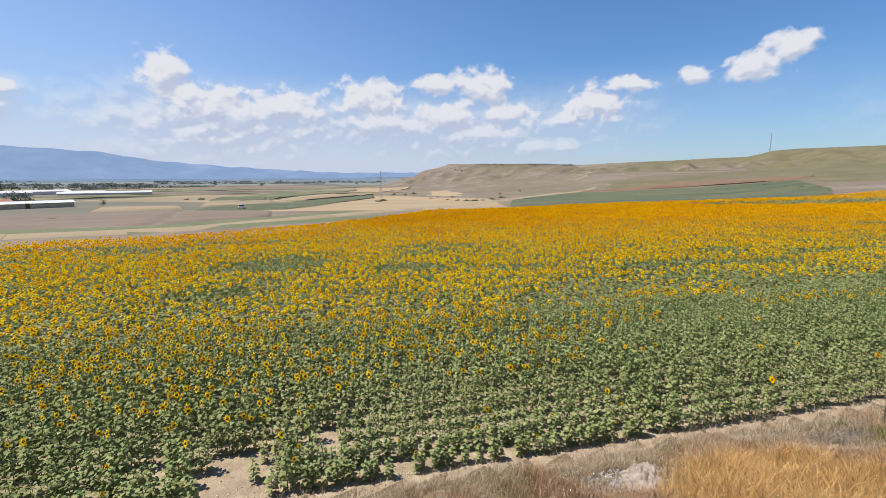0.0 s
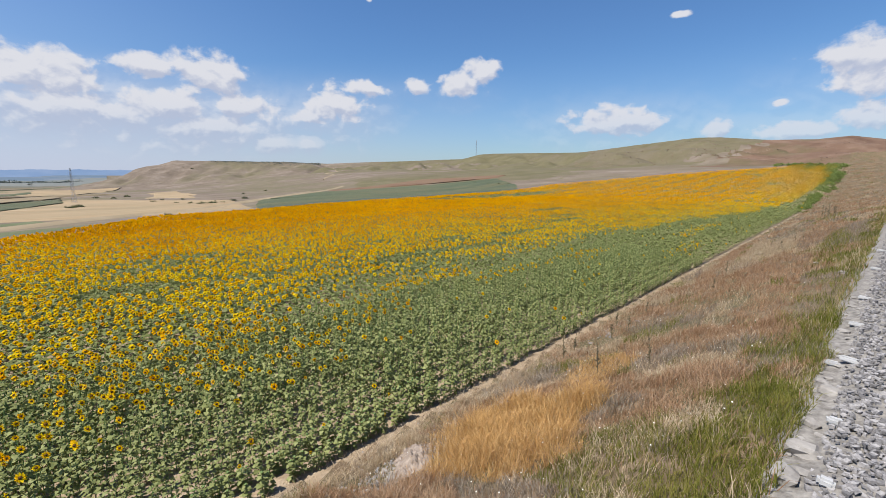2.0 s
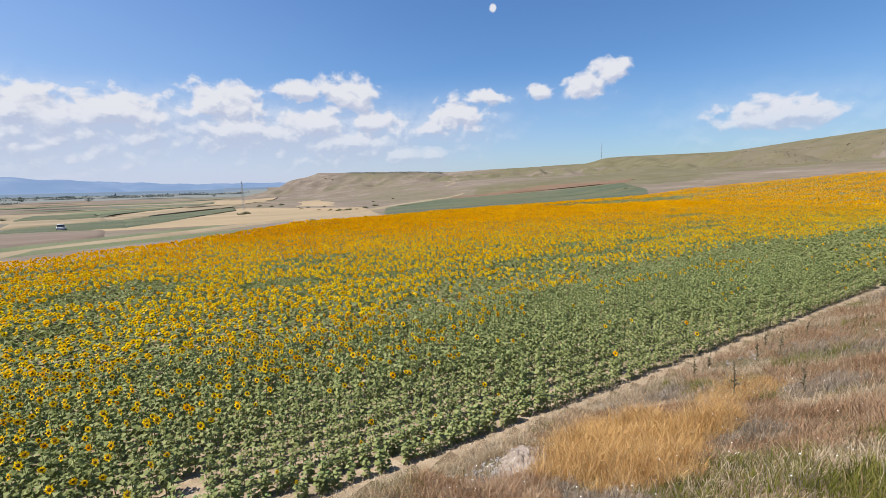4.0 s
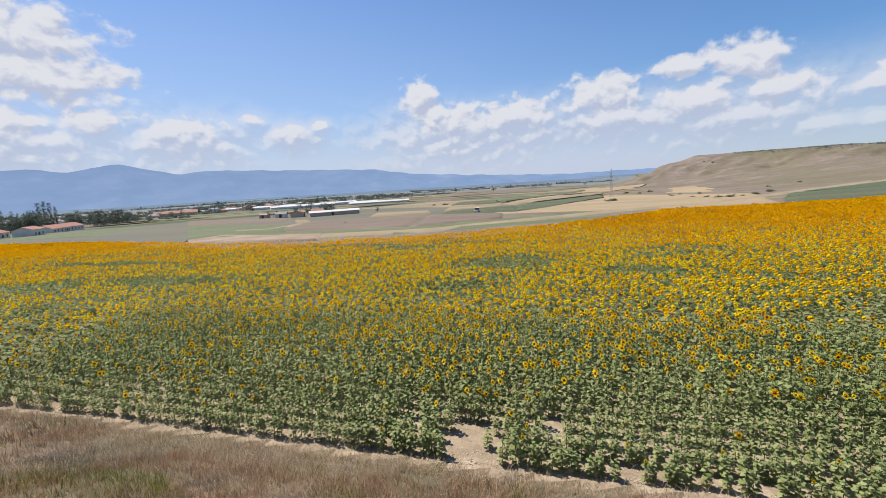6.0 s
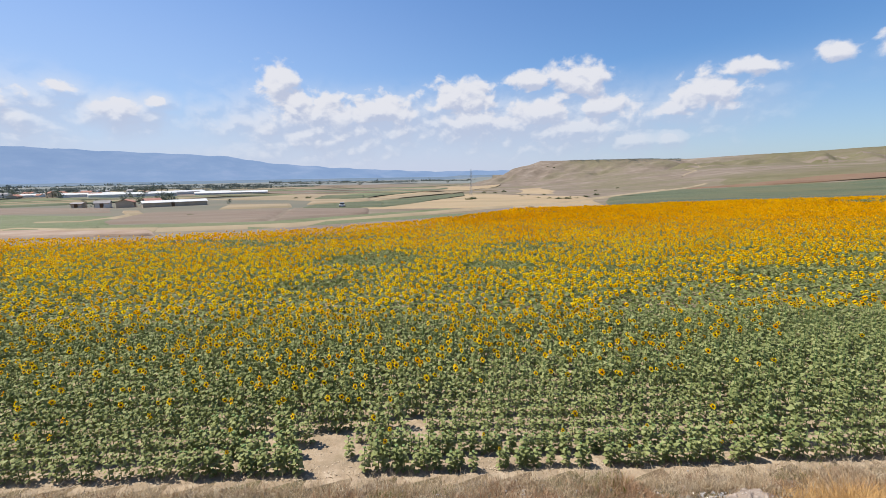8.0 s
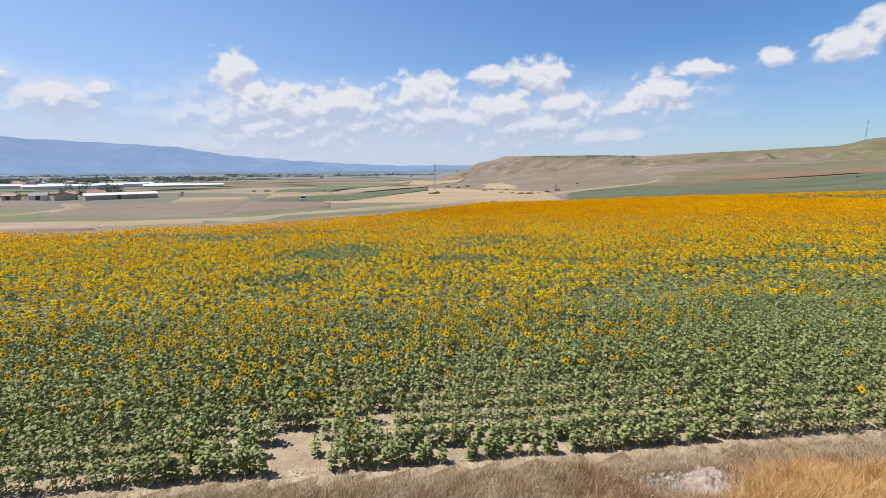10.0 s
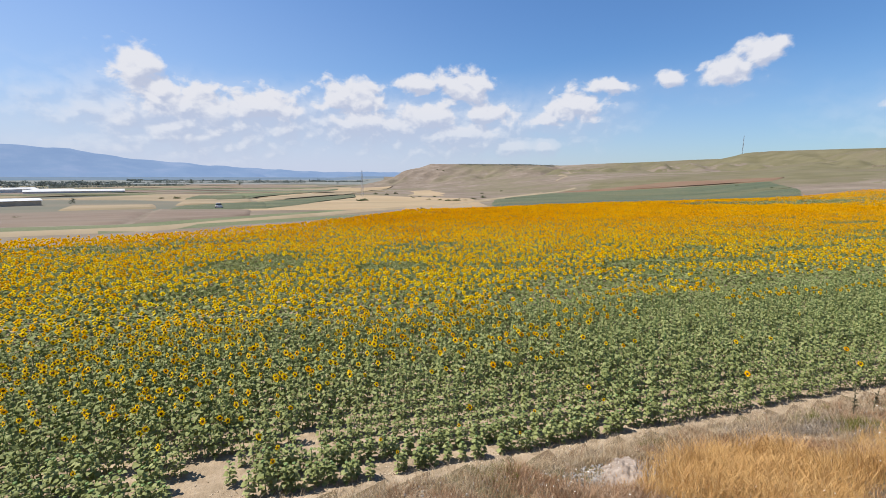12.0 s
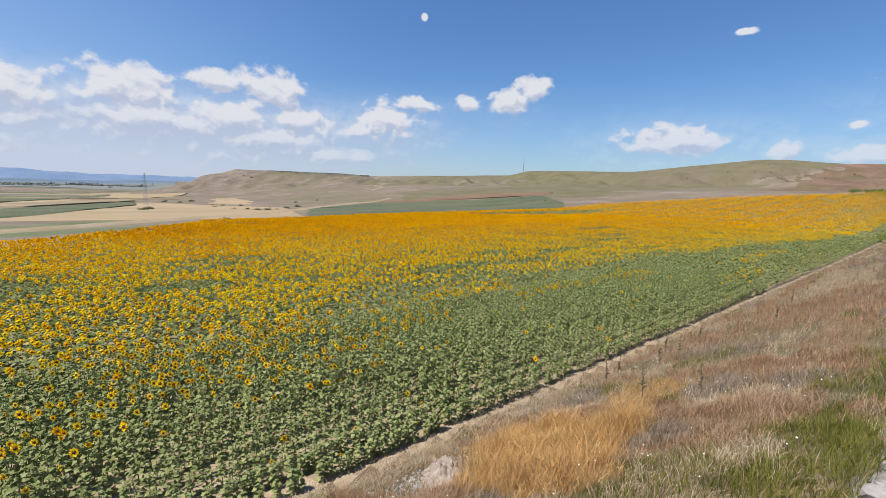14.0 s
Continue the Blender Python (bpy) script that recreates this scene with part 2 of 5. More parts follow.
RUST = surface("rusty_grass", [(0.27, 0.155, 0.086), (0.36, 0.226, 0.132), (0.45, 0.315, 0.205)], 0.9, 0.8, island=0.45, translucent=0.3)
GREY = surface("grey_weed", [(0.18, 0.14, 0.105), (0.245, 0.20, 0.155), (0.31, 0.265, 0.21)], 1.5, 0.9, island=0.4, translucent=0.2)
GREEN = surface("green_grass", [(0.10, 0.115, 0.018), (0.16, 0.165, 0.03), (0.25, 0.225, 0.06)], 1.5, 0.7, island=0.4, translucent=0.35)
WHITE_FLOWER = surface("white_blossom", [(0.75, 0.75, 0.70), (0.82, 0.82, 0.78)], 5, 0.7)
WEED = surface("dark_weed", [(0.17, 0.15, 0.09), (0.25, 0.21, 0.135)], 3, 0.8, island=0.3, translucent=0.2)
STONE = surface("ballast_stone", [(0.13, 0.125, 0.125), (0.215, 0.205, 0.205), (0.33, 0.315, 0.31)], 14, 0.9, 0.008, 40, island=0.4)
STONE_THING = surface("ballast_stone_near", [(0.13, 0.125, 0.125), (0.215, 0.205, 0.205), (0.33, 0.315, 0.31)], 14, 0.9, 0.008, 40, per_object=0.4)
SLAB = surface("pale_rock", [(0.19, 0.175, 0.16), (0.26, 0.242, 0.222), (0.34, 0.32, 0.295)], 4, 0.9, 0.02, 14)
CONCRETE = surface("white_concrete", [(0.36, 0.36, 0.36), (0.46, 0.46, 0.46)], 6, 0.85, 0.004, 40)
GRIT = surface("track_grit", [(0.12, 0.11, 0.10), (0.21, 0.195, 0.178), (0.30, 0.28, 0.255)], 7, 0.95, 0.03, 18)
PLASTER = surface("white_plaster", [(0.60, 0.57, 0.52), (0.72, 0.69, 0.64)], 0.4, 0.9)
OCHRE = surface("ochre_plaster", [(0.42, 0.34, 0.25), (0.52, 0.43, 0.33)], 0.4, 0.9)
ROOF_RED = surface("red_roof_tiles", [(0.23, 0.115, 0.088), (0.30, 0.155, 0.118), (0.36, 0.205, 0.158)], 0.5, 0.85, 0.05, 4)
ROOF_PALE = surface("pale_metal_roof", [(0.42, 0.42, 0.41), (0.55, 0.55, 0.54)], 0.2, 0.5, metal=0.0)
ROOF_GREY = surface("grey_roof", [(0.20, 0.19, 0.19), (0.30, 0.28, 0.28)], 0.3, 0.8)
WHITE_PAINT = surface("white_car_paint", [(0.68, 0.68, 0.67), (0.76, 0.76, 0.75)], 0.5, 0.3, gloss=0.5)
GLASS = surface("dark_window", [(0.03, 0.035, 0.04), (0.06, 0.07, 0.08)], 0.5, 0.15)
WOOD = surface("brown_door", [(0.12, 0.07, 0.04), (0.17, 0.10, 0.06)], 2, 0.7)
STEEL = surface("galvanised_steel", [(0.30, 0.31, 0.33), (0.40, 0.41, 0.43)], 2, 0.6, metal=0.2)
BARK = surface("bark", [(0.10, 0.075, 0.05), (0.16, 0.12, 0.085)], 2, 0.95, 0.05, 8)
FOLIAGE = surface("tree_foliage", [(0.075, 0.095, 0.072), (0.1, 0.12, 0.092), (0.13, 0.148, 0.115)], 0.6, 0.8, island=0.4, translucent=0.3)
BUSH = surface("bush_foliage", [(0.075, 0.085, 0.04), (0.10, 0.11, 0.055), (0.14, 0.14, 0.07)], 0.8, 0.8, island=0.4, translucent=0.25)
# paler and greyer than FOLIAGE: haze put into the base colour
HAZY_TREES = surface("hazed_tree_foliage", [(0.11, 0.132, 0.118), (0.13, 0.15, 0.135), (0.15, 0.168, 0.15)], 0.3, 0.9, island=0.3, translucent=0.25)
LUSH = surface("lush_foliage", [(0.15, 0.20, 0.055), (0.20, 0.26, 0.075), (0.26, 0.31, 0.105)], 0.8, 0.8, island=0.4, translucent=0.4)
# a faint blue glow on these fields stands for haze
HAZED_PLAIN = surface("far_plain", [(0.17, 0.145, 0.10), (0.12, 0.115, 0.085), (0.10, 0.105, 0.08)], 0.006, 1.0, glow=(0.035, 0.055, 0.09), stretch=(0.4, 1.6, 1))
OLIVE = surface("olive_hill_grass", [(0.098, 0.088, 0.046), (0.122, 0.108, 0.06), (0.15, 0.133, 0.08)], 0.05, 0.95, 1.6, 0.1, patch=[(0.118, 0.1, 0.062), (0.145, 0.122, 0.084)], patch_scale=0.014)
RED_HILL = surface("reddish_dry_hillside", [(0.105, 0.064, 0.044), (0.145, 0.092, 0.064), (0.19, 0.13, 0.094)], 0.05, 0.95, 1.2, 0.1, patch=[(0.09, 0.08, 0.04), (0.125, 0.098, 0.058)], patch_scale=0.015)
PALE_EARTH = surface("pale_earth", [(0.19, 0.145, 0.112), (0.265, 0.212, 0.17), (0.35, 0.295, 0.248)], 5, 0.95, 0.04, 18)
CLOD = surface("pale_soil_clod", [(0.27, 0.205, 0.14), (0.36, 0.285, 0.20), (0.44, 0.36, 0.265)], 9, 0.95, 0.01, 40, island=0.4)
# haze at the mountains' foot, added as blue emission
HAZED_WOODS = surface("hazed_far_woods", [(0.03, 0.045, 0.042), (0.05, 0.06, 0.055), (0.12, 0.11, 0.09)], 0.004, 1.0, glow=(0.055, 0.095, 0.17), stretch=(0.5, 1.5, 1))
PETAL_THING = surface("sunflower_petal_near", [(0.80, 0.45, 0.001), (0.86, 0.55, 0.003), (0.90, 0.645, 0.008)], 3.0, 0.6, per_object=0.6, translucent=0.4)

# ---------- lie of the land ----------
CREST = [(219, 875, 34), (438, 728, 30), (600, 535, 37.5), (612, 507, 45.0), (622, 480, 46.0), (625, 400, 44.2), (624, 318, 42.6), (580, 235, 45.6), (541, 145, 49), (535, 118, 47.6), (520, 84, 42.0), (516, 38, 39.8), (515, 15, 41.8), (512, -14, 36.5), (470, -190, 34)]


def smooth(a, b, x):
    t = np.clip((x - a) / (b - a), 0, 1)
    return t * t * (3 - 2 * t)


def wobble(x, y, s):
    """A cheap smooth random relief of about +-1 at the scale s metres."""
    x, y = x / s, y / s
    return (np.sin(1.7 * x + 1.3 * np.sin(0.9 * y)) * np.cos(1.1 * y + 0.8 * np.sin(1.3 * x))
            + 0.5 * np.sin(3.1 * x - 2.3 * y + 1.0) * np.cos(2.7 * y + 1.9 * x)
            + 0.25 * np.sin(6.7 * x + 4.1 * y) * np.cos(5.3 * y - 3.9 * x)) / 1.4


def crest_distance(x, y):
    """Distance to the front of the table land and the crest's height at the nearest place; behind the front it is 0."""
    best, high = np.full(np.shape(x), 1e9), np.zeros(np.shape(x))
    for (ax, ay, az), (bx, by, bz) in zip(CREST[:-1], CREST[1:]):
        dx, dy = bx - ax, by - ay
        t = np.clip(((x - ax) * dx + (y - ay) * dy) / (dx * dx + dy * dy), 0, 1)
        d = np.hypot(x - ax - t * dx, y - ay - t * dy)
        side = (x - ax) * dy - (y - ay) * dx
        inside = (side < 0) & (t > 0) & (t < 1)
        closer = d < best
        best, high = np.where(closer, np.where(inside, 0.0 * d, d), best), np.where(closer, az + t * (bz - az), high)
    return best, high


def ground_z(x, y):
    x, y = np.asarray(x, float), np.asarray(y, float)
    r = np.hypot(x, y)
    az = np.degrees(np.arctan2(-x, y))
    low = np.interp(r, [0, 85, 140, 330, 500, 900, 2000, 4800], [0, 0, -1.6, -5.5, -9, -14, -20, -5])
    ahead = smooth(-40, -8, az) * smooth(150, 110, az)
    z = low * ahead + 12 * smooth(130, 330, x) * smooth(-500, 0, y)
    d, high = crest_distance(x, y)
    behind = polygon_inside(x, y)
    d = np.where(behind, 0, d)
    width = 260 + 35 * wobble(x, y, 160)
    lift = np.clip(1 - d / width, 0, 1) ** (2 + 0.6 * smooth(450, 700, y))
    z = z + (high - z) * lift
    z = z + 0.5 * wobble(x, y, 70) * smooth(200, 500, r) + 3 * wobble(x + 70, y, 210) * smooth(0.02, 0.5, lift) * smooth(20, 120, d) + (3.2 * np.abs(wobble(x, y + 30, 62)) - 1.0 + 1.2 * np.abs(wobble(x + 9, y, 21))) * smooth(0.02, 0.25, lift) * smooth(0, 50, d) * smooth(250, 330, r)
    # gullies and spurs running down from the crest
    along, down = 0.75 * x - 0.65 * y, 0.65 * x + 0.75 * y
    spur = np.abs(wobble(along, down * 0.3, 48)) * 12.0 + np.abs(wobble(along + 31, down * 0.4, 19)) * 3.2 - 5.0
    z = z + spur * smooth(0.03, 0.3, lift) * smooth(0, 70, d) * smooth(250, 330, r)
    # railway embankment
    edge = 1.3 - track_shift(x)
    across = np.where(y > edge, 1.3 + (y - edge) * 8.7 / (10.0 - edge), y - edge + 1.3)
    bank = np.interp(across, [-16, -5.5, 0.9, 1.3, 10.0], [0, 4.3, 4.3, 4.1, 0])
    rough = (0.10 * wobble(x, y, 1.9) + 0.05 * wobble(x + 3, y, 0.7)) * smooth(0.9, 2.0, y) * smooth(10.8, 9.5, y)
    return z + (bank + rough) * smooth(500, 250, np.abs(x))


def track_shift(x):
    """The track draws slowly away to the side as it goes on."""
    return 0.043 * np.clip(x - 5, 0, None) + 0.06 * smooth(18, 6, x) + 0.0005 * np.clip(x - 65, 0, None) ** 2


def polygon_inside(x, y):
    px = [c[0] for c in CREST] + [6000, 6000, 1200]
    py = [c[1] for c in CREST] + [-900, 6000, 6000]
    inside = np.zeros(np.shape(x), bool)
    j = len(px) - 1
    for i in range(len(px)):
        cross = ((py[i] > y) != (py[j] > y)) & (x < (px[j] - px[i]) * (y - py[i]) / (py[j] - py[i] + 1e-9) + px[i])
        inside ^= cross
        j = i
    return inside

# ---------- mesh helpers ----------


def mesh_from(name, verts, tris, mats, index=None, soft=False):
    """A mesh from arrays of corners and triangles."""
    verts, tris = np.asarray(verts, np.float32), np.asarray(tris, np.int32)
    me = bpy.data.meshes.new(name)
    me.vertices.add(len(verts))
    me.vertices.foreach_set("co", verts.ravel())
    me.loops.add(tris.size)
    me.loops.foreach_set("vertex_index", tris.ravel())
    me.polygons.add(len(tris))
    me.polygons.foreach_set("loop_start", np.arange(0, tris.size, 3, dtype=np.int32))
    for m in mats:
        me.materials.append(m)
    if index is not None:
        me.polygons.foreach_set("material_index", np.asarray(index, np.int32))
    me.update(calc_edges=True)
    me.polygons.foreach_set("use_smooth", np.full(len(tris), soft))
    me.validate()
    return me


def part(name, bm, material, parent=None, label="", soft=False):
    """Links a bmesh as one mesh object, under a thing if there is one."""
    me = bpy.data.meshes.new(name)
    bm.to_mesh(me)
    bm.free()
    me.materials.append(material)
    me.polygons.foreach_set("use_smooth", np.full(len(me.polygons), soft))
    ob = new(name, me)
    ob.parent = parent
    return tagged(ob, label)


def scatter(pieces, pos, yaw, scale, pick):
    """Many copies of a few pieces (corners, triangles, material numbers), joined. Arrays: places, turns, sizes (n or n x 3), which piece."""
    vs, ts, ms, base = [], [], [], 0
    scale = np.asarray(scale, float)
    if scale.ndim == 1:
        scale = np.repeat(scale[:, None], 3, 1)
    for k, (v, t, m) in enumerate(pieces):
        s = np.where(pick == k)[0]
        if not len(s):
            continue
        c, d = np.cos(yaw[s])[:, None], np.sin(yaw[s])[:, None]
        p = v[None] * scale[s][:, None, :]
        x, y = p[..., 0] * c - p[..., 1] * d, p[..., 0] * d + p[..., 1] * c
        w = np.stack([x, y, p[..., 2]], -1) + pos[s][:, None, :]
        vs.append(w.reshape(-1, 3))
        ts.append((t[None] + (np.arange(len(s)) * len(v))[:, None, None]).reshape(-1, 3) + base)
        ms.append(np.tile(m, len(s)))
        base += len(s) * len(v)
    return np.concatenate(vs), np.concatenate(ts), np.concatenate(ms)


def joined(*pieces):
    vs, ts, ms, base = [], [], [], 0
    for v, t, m in pieces:
        v = np.asarray(v, float)
        vs.append(v)
        ts.append(np.asarray(t, int) + base)
        ms.append(np.asarray(m, int))
        base += len(v)
    return np.concatenate(vs), np.concatenate(ts), np.concatenate(ms)


def turned(piece, rx=0.0, ry=0.0, rz=0.0, move=(0, 0, 0), size=1.0):
    r = np.array(Euler((rx, ry, rz)).to_matrix())
    return piece[0] * size @ r.T + np.asarray(move), piece[1], piece[2]


# ---------- ground ----------
def spread(*legs):
    """Grid lines: legs of (end, step or growth)."""
    out = [legs[0]]
    for end, step in legs[1:]:
        n = max(2, int(round(abs(end - out[-1]) / step)))
        out += list(np.linspace(out[-1], end, n + 1)[1:])
    return np.array(out)


gx = spread(-4900, (-2000, 240), (-800, 80), (-300, 25), (-60, 6), (-30, 1.5), (70, 1.2), (140, 4), (700, 7), (1300, 40), (4900, 200))
gy = spread(-3000, (-600, 200), (-100, 40), (-20, 5), (-6, 1.5), (12, 0.55), (40, 2.5), (140, 4), (1000, 8), (1600, 40), (4900, 150))
XX, YY = np.meshgrid(gx, gy)
ZZ = ground_z(XX, YY) - 0.15 * smooth(1.0, 0.6, YY) * smooth(-4.6, -4.2, YY) * (np.abs(XX) < 400)
nx, ny = len(gx), len(gy)
idx = np.arange(nx * ny).reshape(ny, nx)
quads = np.stack([idx[:-1, :-1], idx[:-1, 1:], idx[1:, 1:], idx[1:, :-1]], -1).reshape(-1, 4)
tri = np.concatenate([quads[:, [0, 1, 2]], quads[:, [0, 2, 3]]])
cen_x, cen_y = XX.ravel()[tri].mean(1), YY.ravel()[tri].mean(1)
cen_d, _ = crest_distance(cen_x, cen_y)


def far_line(x):
    """The far border of the sunflower field."""
    return np.interp(x, [-300, -180, -110, -70, -50, -28, -13, 0, 10, 17, 31, 57, 95, 125, 190, 250, 290, 330], [100, 86, 72, 57.5, 51.5, 54.5, 58.5, 67.5, 77.5, 86.5, 91, 99, 103, 110, 112, 74, 36, 20])


NEAR_LINE = 10.5


def in_field(x, y):
    return (y > NEAR_LINE) & (y < far_line(x)) & (x > -300) & (x < 318 - 0.12 * y)


kind = np.where((cen_d < 300) | polygon_inside(cen_x, cen_y) | (cen_x > 0.12 * cen_y - 60), 0, 3)
cen_z = ZZ.ravel()[tri].mean(1)
patchy = 5 * wobble(cen_x, cen_y, 55) - 5 * wobble(cen_x, cen_y, 19) + 2 * wobble(cen_x, cen_y, 7)
green_from = np.interp(cen_y, [60, 90, 130, 180, 235, 330, 420], [60, 25, 12, 2, -8, 13, 17])
kind = np.where((kind == 0) & (cen_x > np.interp(cen_y, [180, 340], [120, 235])) & (cen_z > green_from + patchy * np.interp(cen_y, [220, 320], [1.0, 1.7])) & (cen_y < 640), 4, kind)
kind = np.where((kind == 0) & (cen_x > 330) & (cen_y < 80 + 3 * patchy), 5, kind)
kind = np.where(in_field(cen_x, cen_y) | ((cen_y > 10.0) & (cen_y < 11.2) & (np.abs(cen_x) < 320)), 1, kind)
kind = np.where((np.abs(cen_x) < 420) & (cen_y > -18) & (cen_y <= 10.0), 2, kind)
ground = new("ground", mesh_from("ground", np.stack([XX, YY, ZZ], -1).reshape(-1, 3), tri, [STEPPE, SOIL, VERGE, PLAIN, OLIVE, RED_HILL], kind, True))
tagged(ground, "dry earth and steppe land rolling to the horizon", "ground", kind="structure")


def parcel(name, label, material, a, b, c, d, lift=0.25, n=26, ragged=0.022):
    """A field or track laid over the ground between four corners (x, y), going round."""
    u, v = np.meshgrid(np.linspace(0, 1, n), np.linspace(0, 1, n))
    x = (a[0] * (1 - u) + b[0] * u) * (1 - v) + (d[0] * (1 - u) + c[0] * u) * v
    y = (a[1] * (1 - u) + b[1] * u) * (1 - v) + (d[1] * (1 - u) + c[1] * u) * v
    edge = np.minimum(np.minimum(u, 1 - u), np.minimum(v, 1 - v)) < 1e-6
    wob = ragged * np.hypot(c[0] - a[0], c[1] - a[1])
    x, y = x + wob * wobble(x, y, 40) * edge, y + wob * wobble(y, x, 33) * edge
    z = ground_z(x, y) + np.where(edge, -0.3, lift)
    i = np.arange(n * n).reshape(n, n)
    q = np.stack([i[:-1, :-1], i[:-1, 1:], i[1:, 1:], i[1:, :-1]], -1).reshape(-1, 4)
    ob = new(name, mesh_from(name, np.stack([x, y, z], -1).reshape(-1, 3), np.concatenate([q[:, [0, 1, 2]], q[:, [0, 2, 3]]]), [material], None, True))
    return tagged(ob, label, "field" if "track" not in name else "dirt track", kind="structure")


def ribbon(name, label, material, points, width, lift=0.3):
    """A narrow track through points, laid over the ground."""
    pts = np.array(points, float)
    t = np.linspace(0, len(pts) - 1, 14 * len(pts))
    x, y = np.interp(t, np.arange(len(pts)), pts[:, 0]), np.interp(t, np.arange(len(pts)), pts[:, 1])
    for _ in range(6):
        x[1:-1], y[1:-1] = (x[:-2] + 2 * x[1:-1] + x[2:]) / 4, (y[:-2] + 2 * y[1:-1] + y[2:]) / 4
    dx, dy = np.gradient(x), np.gradient(y)
    k = np.hypot(dx, dy) + 1e-9
    w = width * (1.2 + 0.4 * wobble(x, y, 17))
    rows = [np.stack([x - dy / k * w * s, y + dx / k * w * s], -1) for s in (-0.5, 0, 0.5)]
    v = np.stack(rows, 1).reshape(-1, 2)
    z = ground_z(v[:, 0], v[:, 1]) + np.tile([-0.12, lift, -0.12], len(x))
    i = np.arange(len(x) * 3).reshape(-1, 3)
    q = np.concatenate([np.stack([i[:-1, k], i[:-1, k + 1], i[1:, k + 1], i[1:, k]], -1) for k in (0, 1)])
    ob = new(name, mesh_from(name, np.column_stack([v, z]), np.concatenate([q[:, [0, 1, 2]], q[:, [0, 2, 3]]]), [material], None, True))
    return tagged(ob, label, "dirt track", kind="structure")


parcel("ploughed_field", "grey-brown ploughed field below the village", PLOUGHED, (-166, 154), (-99, 137), (-128, 177), (-257, 238), 0.3, 22, 0.02)
parcel("green_field", "low green crop in a field before the farm", CROP, (-79, 72), (-54, 71), (-80, 113), (-166, 154), 0.4, 22, 0.02)
parcel("ploughed_field", "bare reddish-brown ploughed field in the valley", PLOUGHED, (-69, 87), (-30, 80), (-45, 139), (-86, 129), 0.35, 22, 0.02)
parcel("ploughed_field", "bare reddish-brown ploughed field in the valley", PLOUGHED, (-30, 80), (-14, 98), (-17, 121), (-45, 139), 0.35, 22, 0.02)
ribbon("green_strip", "green crop running on in a narrowing strip", CROP, [(-64, 79), (-51, 76), (-38, 75), (-29, 76), (-21, 82), (-13, 90), (-5, 99), (4, 109)], 9.5, 0.45)
parcel("bare_headland", "bare pinkish earth between the sunflowers and the green crop", CLIFF, (-71, 62), (-39, 62), (-44, 69), (-83, 81), 0.35, 22, 0.02)
parcel("stubble_field", "pale triangle of stubble before the farm", STUBBLE, (-81, 116), (-78, 119), (-94, 141), (-103, 145), 0.55, 10, 0.02)
parcel("dark_green_field", "dark green crop wedge on the valley slope", DARKCROP, (-40, 130), (-13, 125), (-21, 184), (-43, 154), 0.52, 22, 0.02)
parcel("dark_green_field", "dark green crop wedge on the valley slope", DARKCROP, (-16, 121), (19, 237), (25, 317), (-24, 178), 0.5, 22, 0.02)
parcel("stubble_strip", "pale stubble strip above the dark green wedge", STUBBLE, (-47, 160), (-25, 179), (-31, 218), (-55, 198), 0.6, 22, 0.02)
parcel("stubble_strip", "pale stubble strip above the dark green wedge", STUBBLE, (-25, 179), (26, 337), (35, 509), (-31, 218), 0.6, 22, 0.02)
parcel("dark_green_strip", "thin dark green crop strip on the valley slope", DARKCROP, (-62, 225), (-35, 230), (-43, 282), (-74, 302), 0.7, 22, 0.02)
parcel("dark_green_strip", "thin dark green crop strip on the valley slope", DARKCROP, (-35, 230), (24, 602), (25, 685), (-43, 282), 0.7, 22, 0.02)
parcel("stubble_strip", "pale stubble strip beside the farm", STUBBLE, (-70, 142), (-46, 143), (-54, 168), (-82, 175), 0.5, 22, 0.02)
ribbon("farm_track", "pale dirt track along the sunflower field", TRACK, [(-43, 68), (-31, 70), (-23, 72), (-17, 78), (-9, 84), (-0, 94), (14, 113), (32, 125), (60, 156), (100, 194), (167, 261)], 3.2, 0.55)
ribbon("farm_track", "pale weedy track through the green crop", TRACK, [(-86, 95), (-74, 92), (-76, 103), (-82, 118)], 2.5, 0.6)
ribbon("farm_track", "pale dirt track along the edge of the bare headland", TRACK, [(-73, 67), (-74, 78), (-56, 69), (-43, 68)], 2.0, 0.6)
parcel("green_field", "weedy green ground before the barn", CROP, (-345, 116), (-160, 112), (-215, 178), (-290, 168), 0.28)
ribbon("weedy_border", "weedy green border along the sunflower field", CROP, [(-30, 70), (16, 92), (42, 97), (70, 104), (112, 108)], 5, 0.35)
parcel("stubble_field", "pale straw-coloured stubble field rising to the table land", GOLDEN_STUBBLE, (-24, 120), (47, 112), (66, 184), (28, 312), 0.22, 44, 0.03)
parcel("stubble_field", "golden dry grass on the flank of the table land", GOLDEN_STUBBLE, (-33, 228), (-22, 258), (20, 400), (-16, 385), 0.35, 26, 0.05)
parcel("stubble_field", "golden dry grass on the flank of the table land", GOLDEN_STUBBLE, (-16, 385), (20, 400), (125, 745), (30, 745), 0.4, 30, 0.06)
parcel("stubble_field", "pale patch of dry grass at the foot of the table land", GOLDEN_STUBBLE, (56, 270), (68, 240), (133, 525), (105, 500), 0.35, 26, 0.05)
parcel("stubble_field", "long pale stubble field beyond the sheds", STUBBLE, (-147, 277), (-47, 192), (-29, 570), (-110, 420))
parcel("green_field", "low green crop far out in the valley", CROP, (-66, 252), (-40, 250), (-20, 560), (-60, 480), 0.35)
parcel("ploughed_field", "bare brown field far out in the valley", PLOUGHED, (-300, 480), (-180, 420), (-160, 640), (-330, 760))
